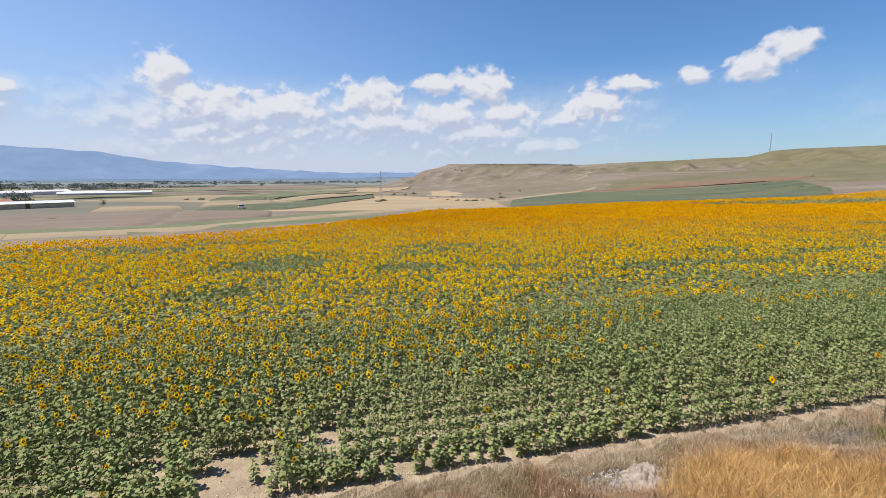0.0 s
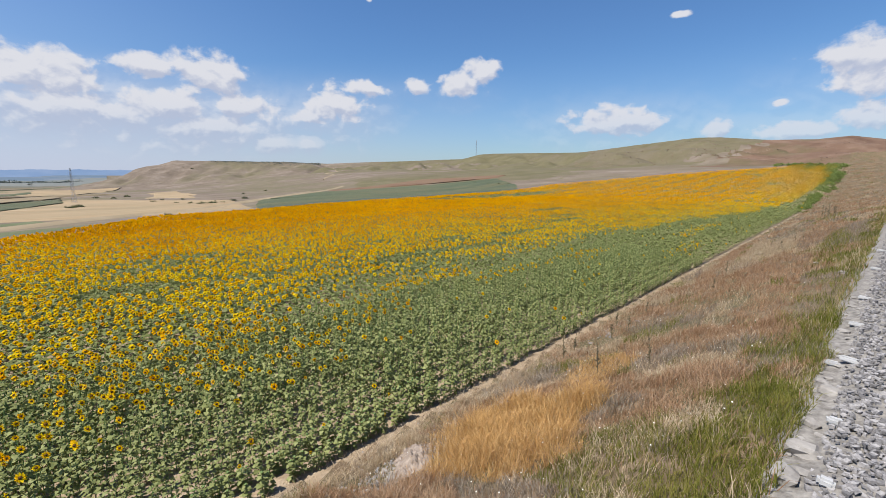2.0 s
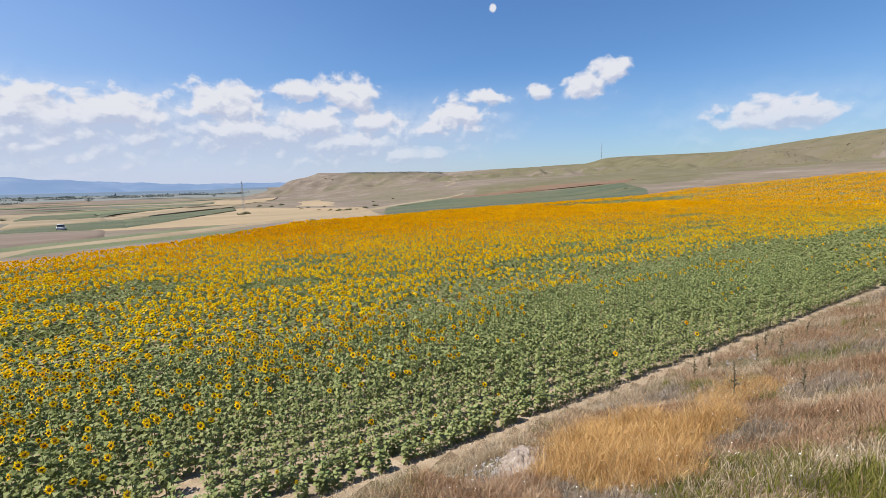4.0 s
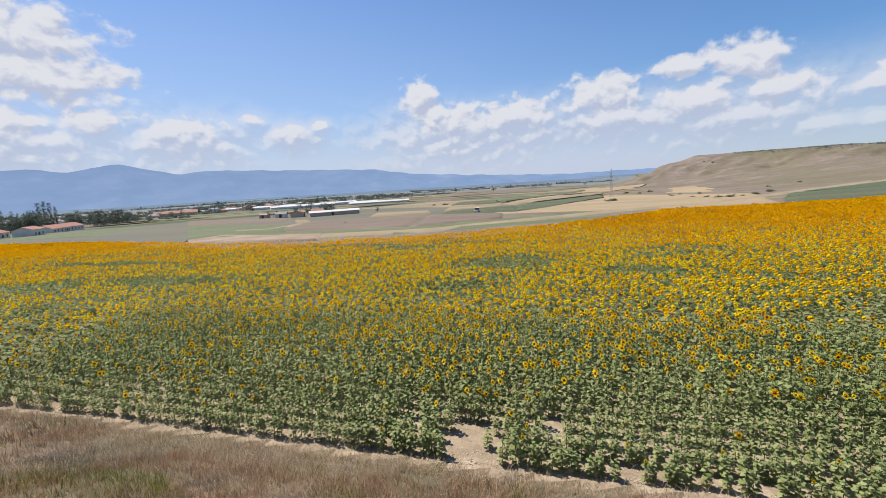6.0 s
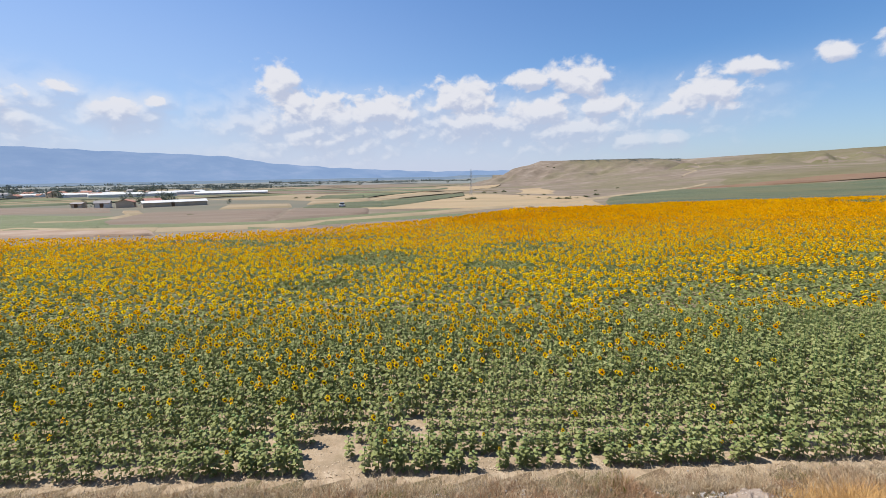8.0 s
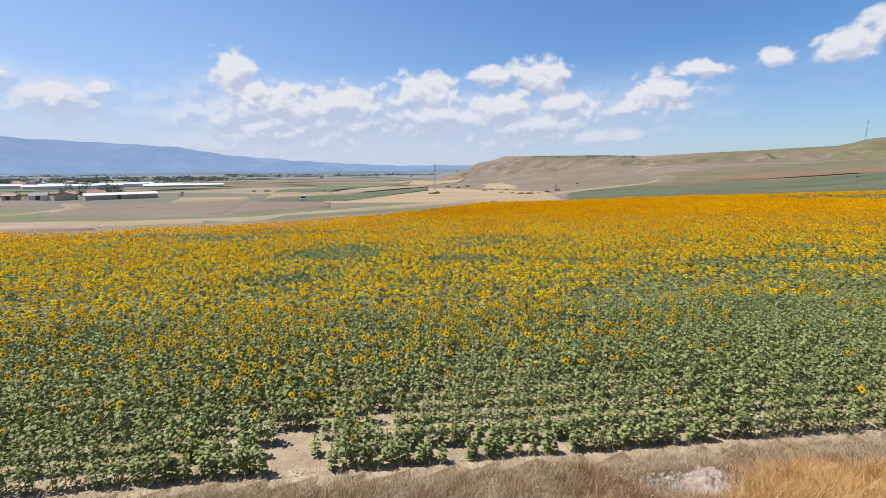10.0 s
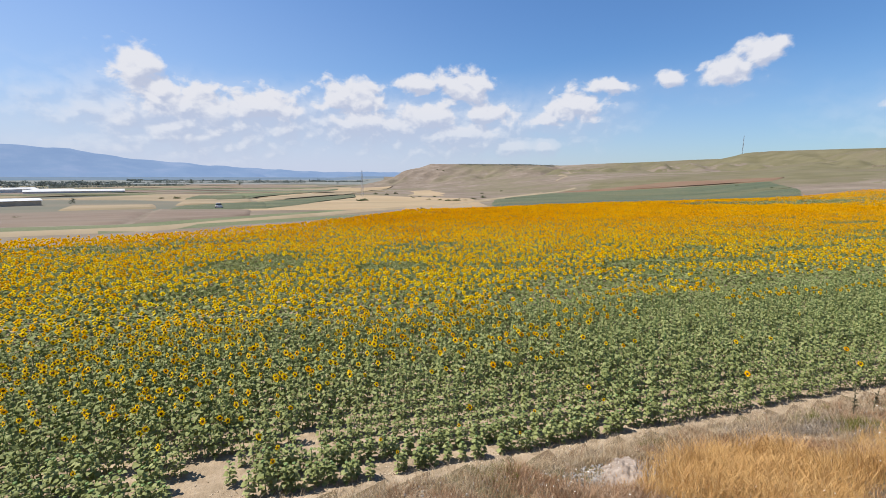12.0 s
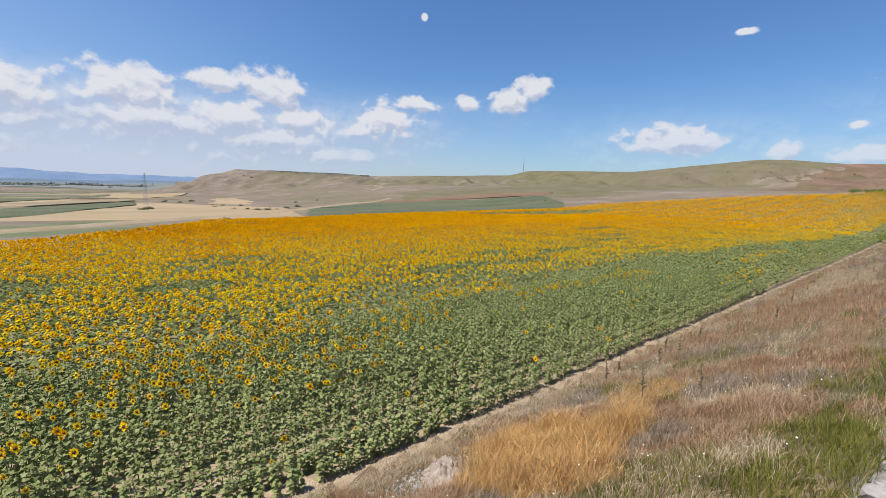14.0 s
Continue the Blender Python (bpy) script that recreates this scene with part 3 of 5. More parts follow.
parcel("green_field", "green crop field near the village", CROP, (-560, 420), (-330, 330), (-400, 420), (-620, 520))
parcel("stubble_field", "pale stubble field behind the village", STUBBLE, (-700, 900), (-300, 800), (-260, 1000), (-800, 1150))
parcel("ploughed_field", "bare brown field far out in the valley", PLOUGHED, (-400, 1200), (-60, 900), (-40, 1200), (-500, 1600))
parcel("stubble_field", "pale stubble field far out in the valley", STUBBLE, (-120, 640), (40, 600), (60, 800), (-140, 900))
parcel("dark_green_field", "dark green crop field below the table land", DARKCROP, (44, 112), (165, 110), (206, 142), (66, 168), 0.3)
parcel("dark_green_field", "dark green crop field below the table land", DARKCROP, (66, 168), (206, 142), (232, 176), (118, 212), 0.3)
parcel("reddish_field", "reddish brown fallow band at the foot of the hills", REDDISH, (128, 222), (236, 178), (256, 184), (215, 232), 0.5)
ribbon("farm_track", "pale dirt track along the green crop", TRACK, [(40, 122), (58, 160), (100, 203), (124, 228)], 2.5)
ribbon("hill_track", "pale winding track up the grassy hillside", TRACK, [(225, 385), (245, 415), (290, 470), (300, 500), (330, 560), (372, 590), (390, 640), (405, 690)], 2.6, 0.6)


# narrow strips of many fields out in the valley
fr = np.random.default_rng(19)
for k in range(64):
    az, r0 = fr.uniform(0, 62), fr.uniform(290, 1250)
    wide, deep = fr.uniform(110, 380), fr.uniform(8, 30) * (0.5 + r0 / 900)
    c = np.array([-math.sin(radians(az)), math.cos(radians(az))]) * r0
    side = np.array([math.cos(radians(az + fr.uniform(-25, 10))), math.sin(radians(az + fr.uniform(-25, 10)))]) * wide / 2
    ahead = np.array([-math.sin(radians(az)), math.cos(radians(az))]) * deep
    name, label, material = [("stubble_strip", "narrow pale stubble strip in the valley", STUBBLE), ("green_strip", "narrow green crop strip in the valley", CROP),
                             ("dark_green_strip", "narrow dark green crop strip in the valley", DARKCROP), ("ploughed_strip", "narrow brown ploughed strip in the valley", PLOUGHED)][k % 4]
    parcel(name, label, material, c - side, c + side, c + side + ahead, c - side + ahead, 0.4 + 0.012 * k, 10)


# ---------- far mountains ----------
def mountain(name, label, material, far, heights, foot=-70):
    """A range of mountains: (degrees to the left, metres) along an arc at that distance."""
    h = np.array(sorted(heights), float)
    a = np.linspace(h[0, 0], h[-1, 0], 160)
    top = np.interp(a, h[:, 0], h[:, 1])
    for _ in range(1):
        top[1:-1] = (top[:-2] + 2 * top[1:-1] + top[2:]) / 4
    top = top + 5 * wobble(a * 40, a * 0, 37)
    rows = []
    for k in np.linspace(0, 1, 12):
        r = far - 900 + 900 * k
        z = foot + (top - foot) * (k ** 1.5) + 12 * wobble(a * 60, a * 0 + k * 400, 90) * k * (1 - k) * 4
        rows.append(np.stack([-np.sin(np.radians(a)) * r, np.cos(np.radians(a)) * r, z], -1))
    v = np.stack(rows)
    i = np.arange(v.shape[0] * v.shape[1]).reshape(v.shape[:2])
    q = np.stack([i[:-1, :-1], i[:-1, 1:], i[1:, 1:], i[1:, :-1]], -1).reshape(-1, 4)
    ob = new(name, mesh_from(name, v.reshape(-1, 3), np.concatenate([q[:, [0, 1, 2]], q[:, [0, 2, 3]]]), [material], None, True))
    return tagged(ob, label, "mountains", kind="structure")


def far_ring(name, label, material, r0, r1, lift):
    """Far flat land between two distances, over the whole view."""
    a, r = np.meshgrid(np.radians(np.linspace(-8, 105, 90)), np.linspace(r0, r1, 24))
    r = r + 90 * wobble(a * 900, r * 0, 60) * (r < r0 + 1)
    x, y = -np.sin(a) * r, np.cos(a) * r
    z = ground_z(x, y) + lift * smooth(r0 - 50, r0 + 200, r)
    i = np.arange(a.size).reshape(a.shape)
    q = np.stack([i[:-1, :-1], i[:-1, 1:], i[1:, 1:], i[1:, :-1]], -1).reshape(-1, 4)
    ob = new(name, mesh_from(name, np.stack([x, y, z], -1).reshape(-1, 3), np.concatenate([q[:, [0, 2, 1]], q[:, [0, 3, 2]]]), [material], None, True))
    return tagged(ob, label, "plain", kind="structure")


# both rings carry their haze as glow in the material
far_ring("far_plain", "hazy patchwork of far fields and woods", HAZED_PLAIN, 1350, 2500, 1.5)
far_ring("far_plain", "blue hazy woods at the foot of the mountains", HAZED_WOODS, 2450, 4000, 4.0)


def tall(el, far):
    return 8 + far * math.tan(radians(el))


# haze over both ranges is the material's own glow
mountain("mountain_range", "blue hazy forested mountain range behind the valley", HAZED_FOREST, 4300,
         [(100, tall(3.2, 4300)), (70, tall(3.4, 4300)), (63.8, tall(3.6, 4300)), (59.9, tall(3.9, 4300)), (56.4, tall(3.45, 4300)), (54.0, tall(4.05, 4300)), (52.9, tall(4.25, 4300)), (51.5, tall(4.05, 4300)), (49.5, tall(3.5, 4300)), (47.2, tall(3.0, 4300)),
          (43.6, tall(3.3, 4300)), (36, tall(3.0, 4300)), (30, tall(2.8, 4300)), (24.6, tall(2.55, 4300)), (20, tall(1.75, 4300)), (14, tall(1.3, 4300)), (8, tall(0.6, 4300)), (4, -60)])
mountain("mountain_range", "pale far mountains on the horizon", HAZED_FOREST, 4650,
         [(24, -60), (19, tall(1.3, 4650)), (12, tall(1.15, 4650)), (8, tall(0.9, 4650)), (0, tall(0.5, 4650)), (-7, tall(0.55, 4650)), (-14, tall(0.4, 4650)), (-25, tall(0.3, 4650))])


# ---------- sunflowers ----------
def tube(points, radii, sides, mat):
    pts, v, t = np.array(points, float), [], []
    for p, r in zip(pts, radii):
        for k in range(sides):
            a = 2 * math.pi * k / sides
            v.append(p + [r * math.cos(a), r * math.sin(a), 0])
    for i in range(len(pts) - 1):
        for k in range(sides):
            a, b = i * sides + k, i * sides + (k + 1) % sides
            t += [(a, b, b + sides), (a, b + sides, a + sides)]
    return np.array(v), np.array(t), np.full(len(t), mat)


def leaf(length, width, droop, full=3):
    """A heart-shaped leaf along +x, folded at the midrib and drooping to its tip."""
    if full == 0:
        z = 0.18 * length * math.sin(0.9) - droop * length * 0.16
        v = [(0, 0, 0), (0.38 * length, 0.5 * width, z + 0.03), (length, 0, 0.12 * length - droop * length), (0.38 * length, -0.5 * width, z + 0.03)]
        return np.array(v), np.array([(0, 2, 1), (0, 3, 2)]), np.zeros(2, int)
    if full == 1:
        z = 0.18 * length * math.sin(0.9) - droop * length * 0.16
        v = [(0, 0, 0), (0.3 * length, 0.5 * width, z + 0.08 * width), (0.4 * length, 0, z), (0.3 * length, -0.5 * width, z + 0.08 * width), (length, 0, 0.12 * length - droop * length)]
        return np.array(v), np.array([(0, 2, 1), (0, 3, 2), (2, 4, 1), (2, 3, 4)]), np.zeros(4, int)
    if full:
        xs, ws = [0.0, 0.12, 0.35, 0.65, 1.0], [0.12, 0.42, 0.5, 0.33, 0.0]
    else:
        xs, ws = [0.0, 0.35, 1.0], [0.2, 0.5, 0.0]
    v, t = [], []
    for x, w in zip(xs, ws):
        z = 0.18 * length * math.sin(2.2 * x) - droop * length * x * x
        v += [(x * length, 0, z), (x * length - 0.05 * length, w * width, z + 0.16 * w * width), (x * length - 0.05 * length, -w * width, z + 0.16 * w * width)]
    for i in range(len(xs) - 1):
        a, b = 3 * i, 3 * i + 3
        if i == len(xs) - 2:
            t += [(a, b, a + 1), (a, a + 2, b)]
        else:
            t += [(a, b, b + 1), (a, b + 1, a + 1), (a, b + 2, b), (a, a + 2, b + 2)]
    return np.array(v), np.array(t), np.zeros(len(t), int)


def plant(r, leaves, full, sides, height=1.15):
    """Stem and leaves of one sunflower."""
    lean = (r.uniform(-0.05, 0.05), r.uniform(-0.05, 0.05))
    at = lambda k: np.array([lean[0] * k * k, lean[1] * k * k, height * k])
    bits = [tube([at(k) for k in ((0, 0.5, 1) if sides > 3 else (0, 1))], [0.016, 0.013, 0.009] if sides > 3 else [0.016, 0.01], sides, 1)] if sides else []
    for k in range(leaves):
        f = (0.10 + 0.82 * k / (leaves - 1)) if sides else (0.18 + 0.62 * k / (leaves - 1))
        size = (0.176 if sides else 0.18) * (1 - 0.5 * abs(f - 0.5)) * r.uniform(0.75, 1.25) * (20 / leaves) ** (0.42 if sides else 0.28)
        one = leaf(size, size * r.uniform(0.9, 1.15), r.uniform(0.15, 0.65), full)
        a = k * 2.4 + r.uniform(-0.4, 0.4)
        bits.append(turned(one, r.uniform(-0.35, 0.35), r.uniform(-0.2, 0.5), a, at(f) + [0.05 * math.cos(a), 0.05 * math.sin(a), 0]))
    return joined(*bits)


def head(petals, rings=True, radius=0.115):
    """A flower head facing +x: a ring of petals and a domed brown disc."""
    v, t, m = [], [], []
    inner = radius * (0.40 if rings else 0.36)
    if rings:
        for k in range(petals):
            a, w = 2 * math.pi * k / petals, math.pi / petals * 1.05
            long = radius * (1.0 + 0.12 * math.sin(k * 5.1))
            b = len(v)
            v += [(0.0, inner * 0.85 * math.cos(a - w), inner * 0.85 * math.sin(a - w)), (0.0, inner * 0.85 * math.cos(a + w), inner * 0.85 * math.sin(a + w)),
                  (0.012 + 0.01 * math.sin(k * 3.3), long * 0.72 * math.cos(a + w * 0.9), long * 0.72 * math.sin(a + w * 0.9)), (-0.01 + 0.035 * math.sin(k * 2.3), long * math.cos(a), long * math.sin(a)),
                  (0.012, long * 0.72 * math.cos(a - w * 0.9), long * 0.72 * math.sin(a - w * 0.9))]
            t += [(b, b + 1, b + 2), (b, b + 2, b + 3), (b, b + 3, b + 4)]
            m += [0, 0, 0]
    else:
        b = len(v)
        v += [(0.0, 0, 0)] + [(0.04 if k % 2 else -0.05, radius * math.cos(2 * math.pi * k / petals), radius * math.sin(2 * math.pi * k / petals)) for k in range(petals)]
        t += [(b, b + 1 + k, b + 1 + (k + 1) % petals) for k in range(petals)]
        m += [0] * petals
    n = max(4, petals // 2)
    b = len(v)
    v += [(0.032, 0, 0)] + [(0.012, inner * math.cos(2 * math.pi * k / n), inner * math.sin(2 * math.pi * k / n)) for k in range(n)]
    t += [(b, b + 1 + k, b + 1 + (k + 1) % n) for k in range(n)]
    m += [1] * n
    if rings:
        b = len(v)
        v += [(-0.05, 0, 0)] + [(-0.008, inner * 1.1 * math.cos(2 * math.pi * k / n), inner * 1.1 * math.sin(2 * math.pi * k / n)) for k in range(n)]
        t += [(b, b + 1 + (k + 1) % n, b + 1 + k) for k in range(n)]
        m += [2] * n
    return np.array(v), np.array(t), np.array(m)


def bud(r):
    """The green bud of a plant that is not yet in flower."""
    v, t, _ = tube([(0, 0, -0.03), (0, 0, -0.015), (0, 0, 0.015), (0, 0, 0.04), (0, 0, 0.05)], [0.008, 0.04, 0.052, 0.03, 0.004], 7, 0)
    ring = np.arange(len(v)) // 7
    out = np.where((np.arange(len(v)) % 2 == 0) & (ring == 3), 1.9, 1.0)
    return v * np.column_stack([out, out, np.ones(len(v))]), t, np.zeros(len(t), int)


FACE = math.atan2(-0.97, -0.25)   # the way the flowers look


GREEN_SPOTS = [(-5.5, 35.3, 4.5, 1.7), (4.7, 32.0, 2.4, 1.2), (-11.0, 48.0, 4.0, 1.0), (-17.0, 45.0, 5.0, 1.1), (-26.0, 47.3, 5.0, 1.1), (-37.0, 52.5, 4.0, 1.6), (-34.0, 28.3, 7.0, 1.1), (-7.0, 27.0, 2.8, 0.8),
               (22.0, 28.3, 4.0, 0.9), (31.0, 28.0, 5.0, 1.1), (45.0, 30.5, 6.0, 1.0), (13.0, 30.5, 2.5, 0.8), (62.0, 34.0, 6.0, 1.0), (80.0, 47.0, 7.0, 1.2), (-52.0, 36.0, 8.0, 1.2), (125.0, 92.0, 30.0, 7.0)]
FLOWER_SPOTS = [(19.5, 21.0, 4.2, 1.3, 0.8), (25.0, 18.6, 5.0, 0.9, 0.4), (34.0, 18.2, 5.0, 1.0, 0.5), (48.0, 12.5, 6.0, 0.8, 0.35), (11.3, 14.0, 0.8, 0.4, 0.6), (16.9, 13.2, 1.6, 0.5, 0.3), (62.0, 15.5, 9.0, 1.0, 0.45)]


def bloom_chance(x, y):
    """How many of the plants are in flower at a place."""
    full = np.interp(x, [-60, -34, -17, -9, 0, 8, 14, 20, 30, 44, 54, 73, 108, 170, 224, 300], [29, 29, 27.5, 26.5, 24.5, 22, 24, 27, 27, 27.5, 25.5, 21.5, 17.5, 14, 12.5, 12])
    none = np.interp(x, [-60, -20, 0, 9, 16, 30, 54, 108, 224], [9, 9.5, 11.3, 14.0, 19.0, 22.3, 21.5, 15.0, 11.8])
    p = np.clip((y + 1.2 * wobble(x, y, 6) - none) / (full - none), 0, 1) ** 0.68
    p = 0.015 + 0.985 * p
    p = np.clip(p * (1 + 0.7 * wobble(x * 0.7, y + 5, 2.1) * smooth(60, 20, y)), 0, 1)
    p = p * (1 - 0.8 * smooth(0.5, 0.8, wobble(x * 0.45 + 11, y, 7.5)) * smooth(70, 30, y))
    ragged = 0.35 * wobble(x * 0.6, y * 1.4, 2.3)
    for cx, cy, rx, ry in GREEN_SPOTS:
        p = p * (1 - 0.95 * smooth(1.6, 0.9, np.hypot((x - cx) / rx, (y - cy) / ry) + ragged))
    for cx, cy, rx, ry, most in FLOWER_SPOTS:
        p = np.maximum(p, most * smooth(1.2, 0.6, np.hypot((x - cx) / rx, (y - cy) / ry) + ragged))
    rows = smooth(0.1, 0.8, np.sin(y * 0.75 + 0.03 * x + 1.6 * wobble(x * 0.2, y, 14))) * smooth(60, 160, x) * smooth(30, 50, y + 0.3 * x)
    return p * (1 - 0.5 * rows) * (1 - 0.8 * smooth(265, 300, x))


def bare(x, y):
    """Places where the soil shows between the plants."""
    g = ((x + 2.9) / 1.15) ** 2 + ((y - 11.3) / 0.95) ** 2 < 1
    g |= ((x + 0.6) / 0.3) ** 2 + ((y - 12.5) / 0.75) ** 2 < 1
    g |= ((x + 5.3) / 0.5) ** 2 + ((y - 11.7) / 0.4) ** 2 < 1
    return g


def stunted(x, y):
    return smooth(-1.5, 0, x) * smooth(10.5, 8, x) * smooth(14.6, 13.2, y)


def sow(x0, x1, y0, y1, row, step, seed):
    """Plants in rows along the track."""
    r = np.random.default_rng(seed)
    ys = np.arange(y0, y1, row)
    n = int((x1 - x0) / step)
    x = x0 + step * (np.arange(n)[None] + r.uniform(0, 1, (len(ys), n)))
    y = ys[:, None] + r.normal(0, 0.07, (len(ys), n)) + 0.10 * wobble(x, ys[:, None], 6)
    x, y = x.ravel(), y.ravel()
    keep = in_field(x, y) & (~bare(x, y) | (r.random(len(x)) < 0.14)) & (r.random(len(x)) > 0.05 - 0.04 * stunted(x, y))
    x, y = x[keep], y[keep]
    tallness = (1.0 + 0.10 * wobble(x, y, 5) + r.normal(0, 0.07, len(x))) * (1 - 0.2 * stunted(x, y)) * np.where(bare(x, y), 0.75, 1.0) * (0.68 + 0.32 * smooth(10.4, 14.2, y + 0.4 * wobble(x, y, 3)))
    return x, y, tallness, r


def flower_field(name, label, pieces, heads, x, y, size, r, girth=1.0, head_size=1.0, swing=0.5, foliage=LEAF):
    z = ground_z(x, y)
    pos = np.stack([x, y, z - 0.02], -1)
    wide = (0.4 + 0.6 * size) * girth
    sc = np.stack([wide, wide, size], -1)
    v, t, m = scatter(pieces, pos, r.uniform(0, 6.28, len(x)), sc, r.integers(0, len(pieces), len(x)))
    plants = tagged(new(name, mesh_from(name, v, t, [foliage, STEM], m)), label, "sunflowers", kind="stuff")
    on = r.random(len(x)) < bloom_chance(x, y)
    if not on.any():
        return plants, None
    hx, hy, hz = x[on], y[on], z[on] + 1.15 * size[on] + 0.05
    n = len(hx)
    tops = np.stack([hx + r.normal(0, 0.04, n), hy + r.normal(0, 0.04, n), hz + r.normal(0.01, 0.035, n)], -1)
    hs = np.clip(r.normal(1.0, 0.15, n), 0.6, 1.35) * head_size * (1 - 0.1 * smooth(0, 90, hx))
    # heads farther away more often get the petals with scattered light painted in
    tinted = [(p, q, np.where(mm == 0, 3, mm)) for p, q, mm in heads]
    far_off = r.random(n) < 0.1 + 0.9 * smooth(26, 70, hy + 0.19 * np.abs(hx) + 5 * wobble(hx, hy, 11))
    v, t, m = scatter(heads + tinted, tops, FACE + r.normal(0, swing, n), hs, r.integers(0, len(heads), n) + len(heads) * far_off)
    flowers = tagged(new("sunflower_heads", mesh_from("sunflower_heads", v, t, [PETAL, DISC, STEM, PETAL_FAR_TINT], m)), "yellow sunflower heads with brown discs, " + label.split(",")[0], "sunflowers", kind="stuff")
    return plants, flowers


pr = np.random.default_rng(3)
tilts = [(-0.5, 0.0), (-0.3, 0.1), (-0.05, -0.1), (-0.4, 0.0)]
heads_near = [turned(head(11, True, 0.102), 0, b, c) for b, c in tilts]
low = [(-0.42, 0.0), (-0.28, 0.1), (-0.1, -0.1), (-0.36, 0.0)]
heads_mid = [turned(head(6, False, 0.105), 0, b, c) for b, c in low]
quad = lambda r, d: [(d, r, 0), (d, 0, r), (d, -r, 0), (d, 0, -r)]
far_head = (np.array(quad(0.115, 0.0) + quad(0.042, 0.012) + [(0.07, 0, 0.06), (-0.08, 0, 0.09), (0.07, 0, -0.06), (-0.08, 0, -0.09)]),
            np.array([(0, 1, 2), (0, 2, 3), (4, 5, 6), (4, 6, 7), (8, 9, 11), (8, 11, 10)]), np.array([0, 0, 1, 1, 0, 0]))
heads_far = [turned(far_head, c * 5, b, c) for b, c in low]
plants_near = [plant(pr, 19, 1, 3) for _ in range(6)]
plants_mid = [plant(pr, 7, 1, 0) for _ in range(5)]
plants_back = [plant(pr, 6, 0, 0) for _ in range(5)]


def far_plant(r):
    bits = []
    for k in range(2):
        one = leaf(0.33, 0.33, 0.5, 0)
        bits.append(turned(one, r.uniform(-0.5, 0.5), r.uniform(-0.2, 0.4), k * 2.9 + r.uniform(-0.5, 0.5), (0, 0, 0.42 + 0.12 * k)))
    return joined(*bits)


plants_far = [far_plant(pr) for _ in range(4)]

# the plants at the near border are things of their own
X0, X1, Y1 = -7.0, 10.0, 12.3
x, y, s, r = sow(-26, 46, NEAR_LINE + 0.1, 21, 0.68, 0.19, 11)
close = (x > X0) & (x < X1) & (y < Y1)
near_x, near_y, near_s = x[close], y[close], s[close]
x, y, s = x[~close], y[~close], s[~close]
flower_field("sunflower_plants", "rows of green broad-leaved sunflower plants, growing on dry soil", plants_near, heads_near, x, y, s, r, foliage=LEAF_PALE)
parts_xy = [(-55, -26, NEAR_LINE + 0.1, 21), (46, 130, NEAR_LINE + 0.1, 21), (-55, 130, 21.1, 27), (-100, 130, 27.1, 44)]
for k, (a, b, c, d) in enumerate(parts_xy):
    x, y, s, r = sow(a, b, c, d, 0.6, 0.28, 20 + k)
    flower_field("sunflower_plants", "sunflower plants in dense rows, in full flower", plants_back if k == 3 else plants_mid, heads_mid, x, y, s, r, 1.12, 1.1 if k == 3 else 1.0, 0.6)
for k, (a, b, c, d) in enumerate([(-300, -100, NEAR_LINE + 0.1, 110), (130, 330, NEAR_LINE + 0.1, 113), (-100, 130, 62.1, 113), (-100, -55, NEAR_LINE + 0.1, 27), (-100, 130, 44.1, 62)]):
    x, y, s, r = sow(a, b, c, d, (0.85, 0.85, 0.54, 0.7, 0.52)[k], (0.55, 0.55, 0.33, 0.42, 0.3)[k], 30 + k)
    flower_field("sunflower_plants", "far sunflower plants in dense rows, in full flower", plants_far, heads_mid if k > 2 else heads_far, x, y, s, r, (1.5, 1.5, 0.95, 1.2, 0.9)[k], (1.85, 1.75, 1.42, 1.2, 1.12)[k], 0.7)


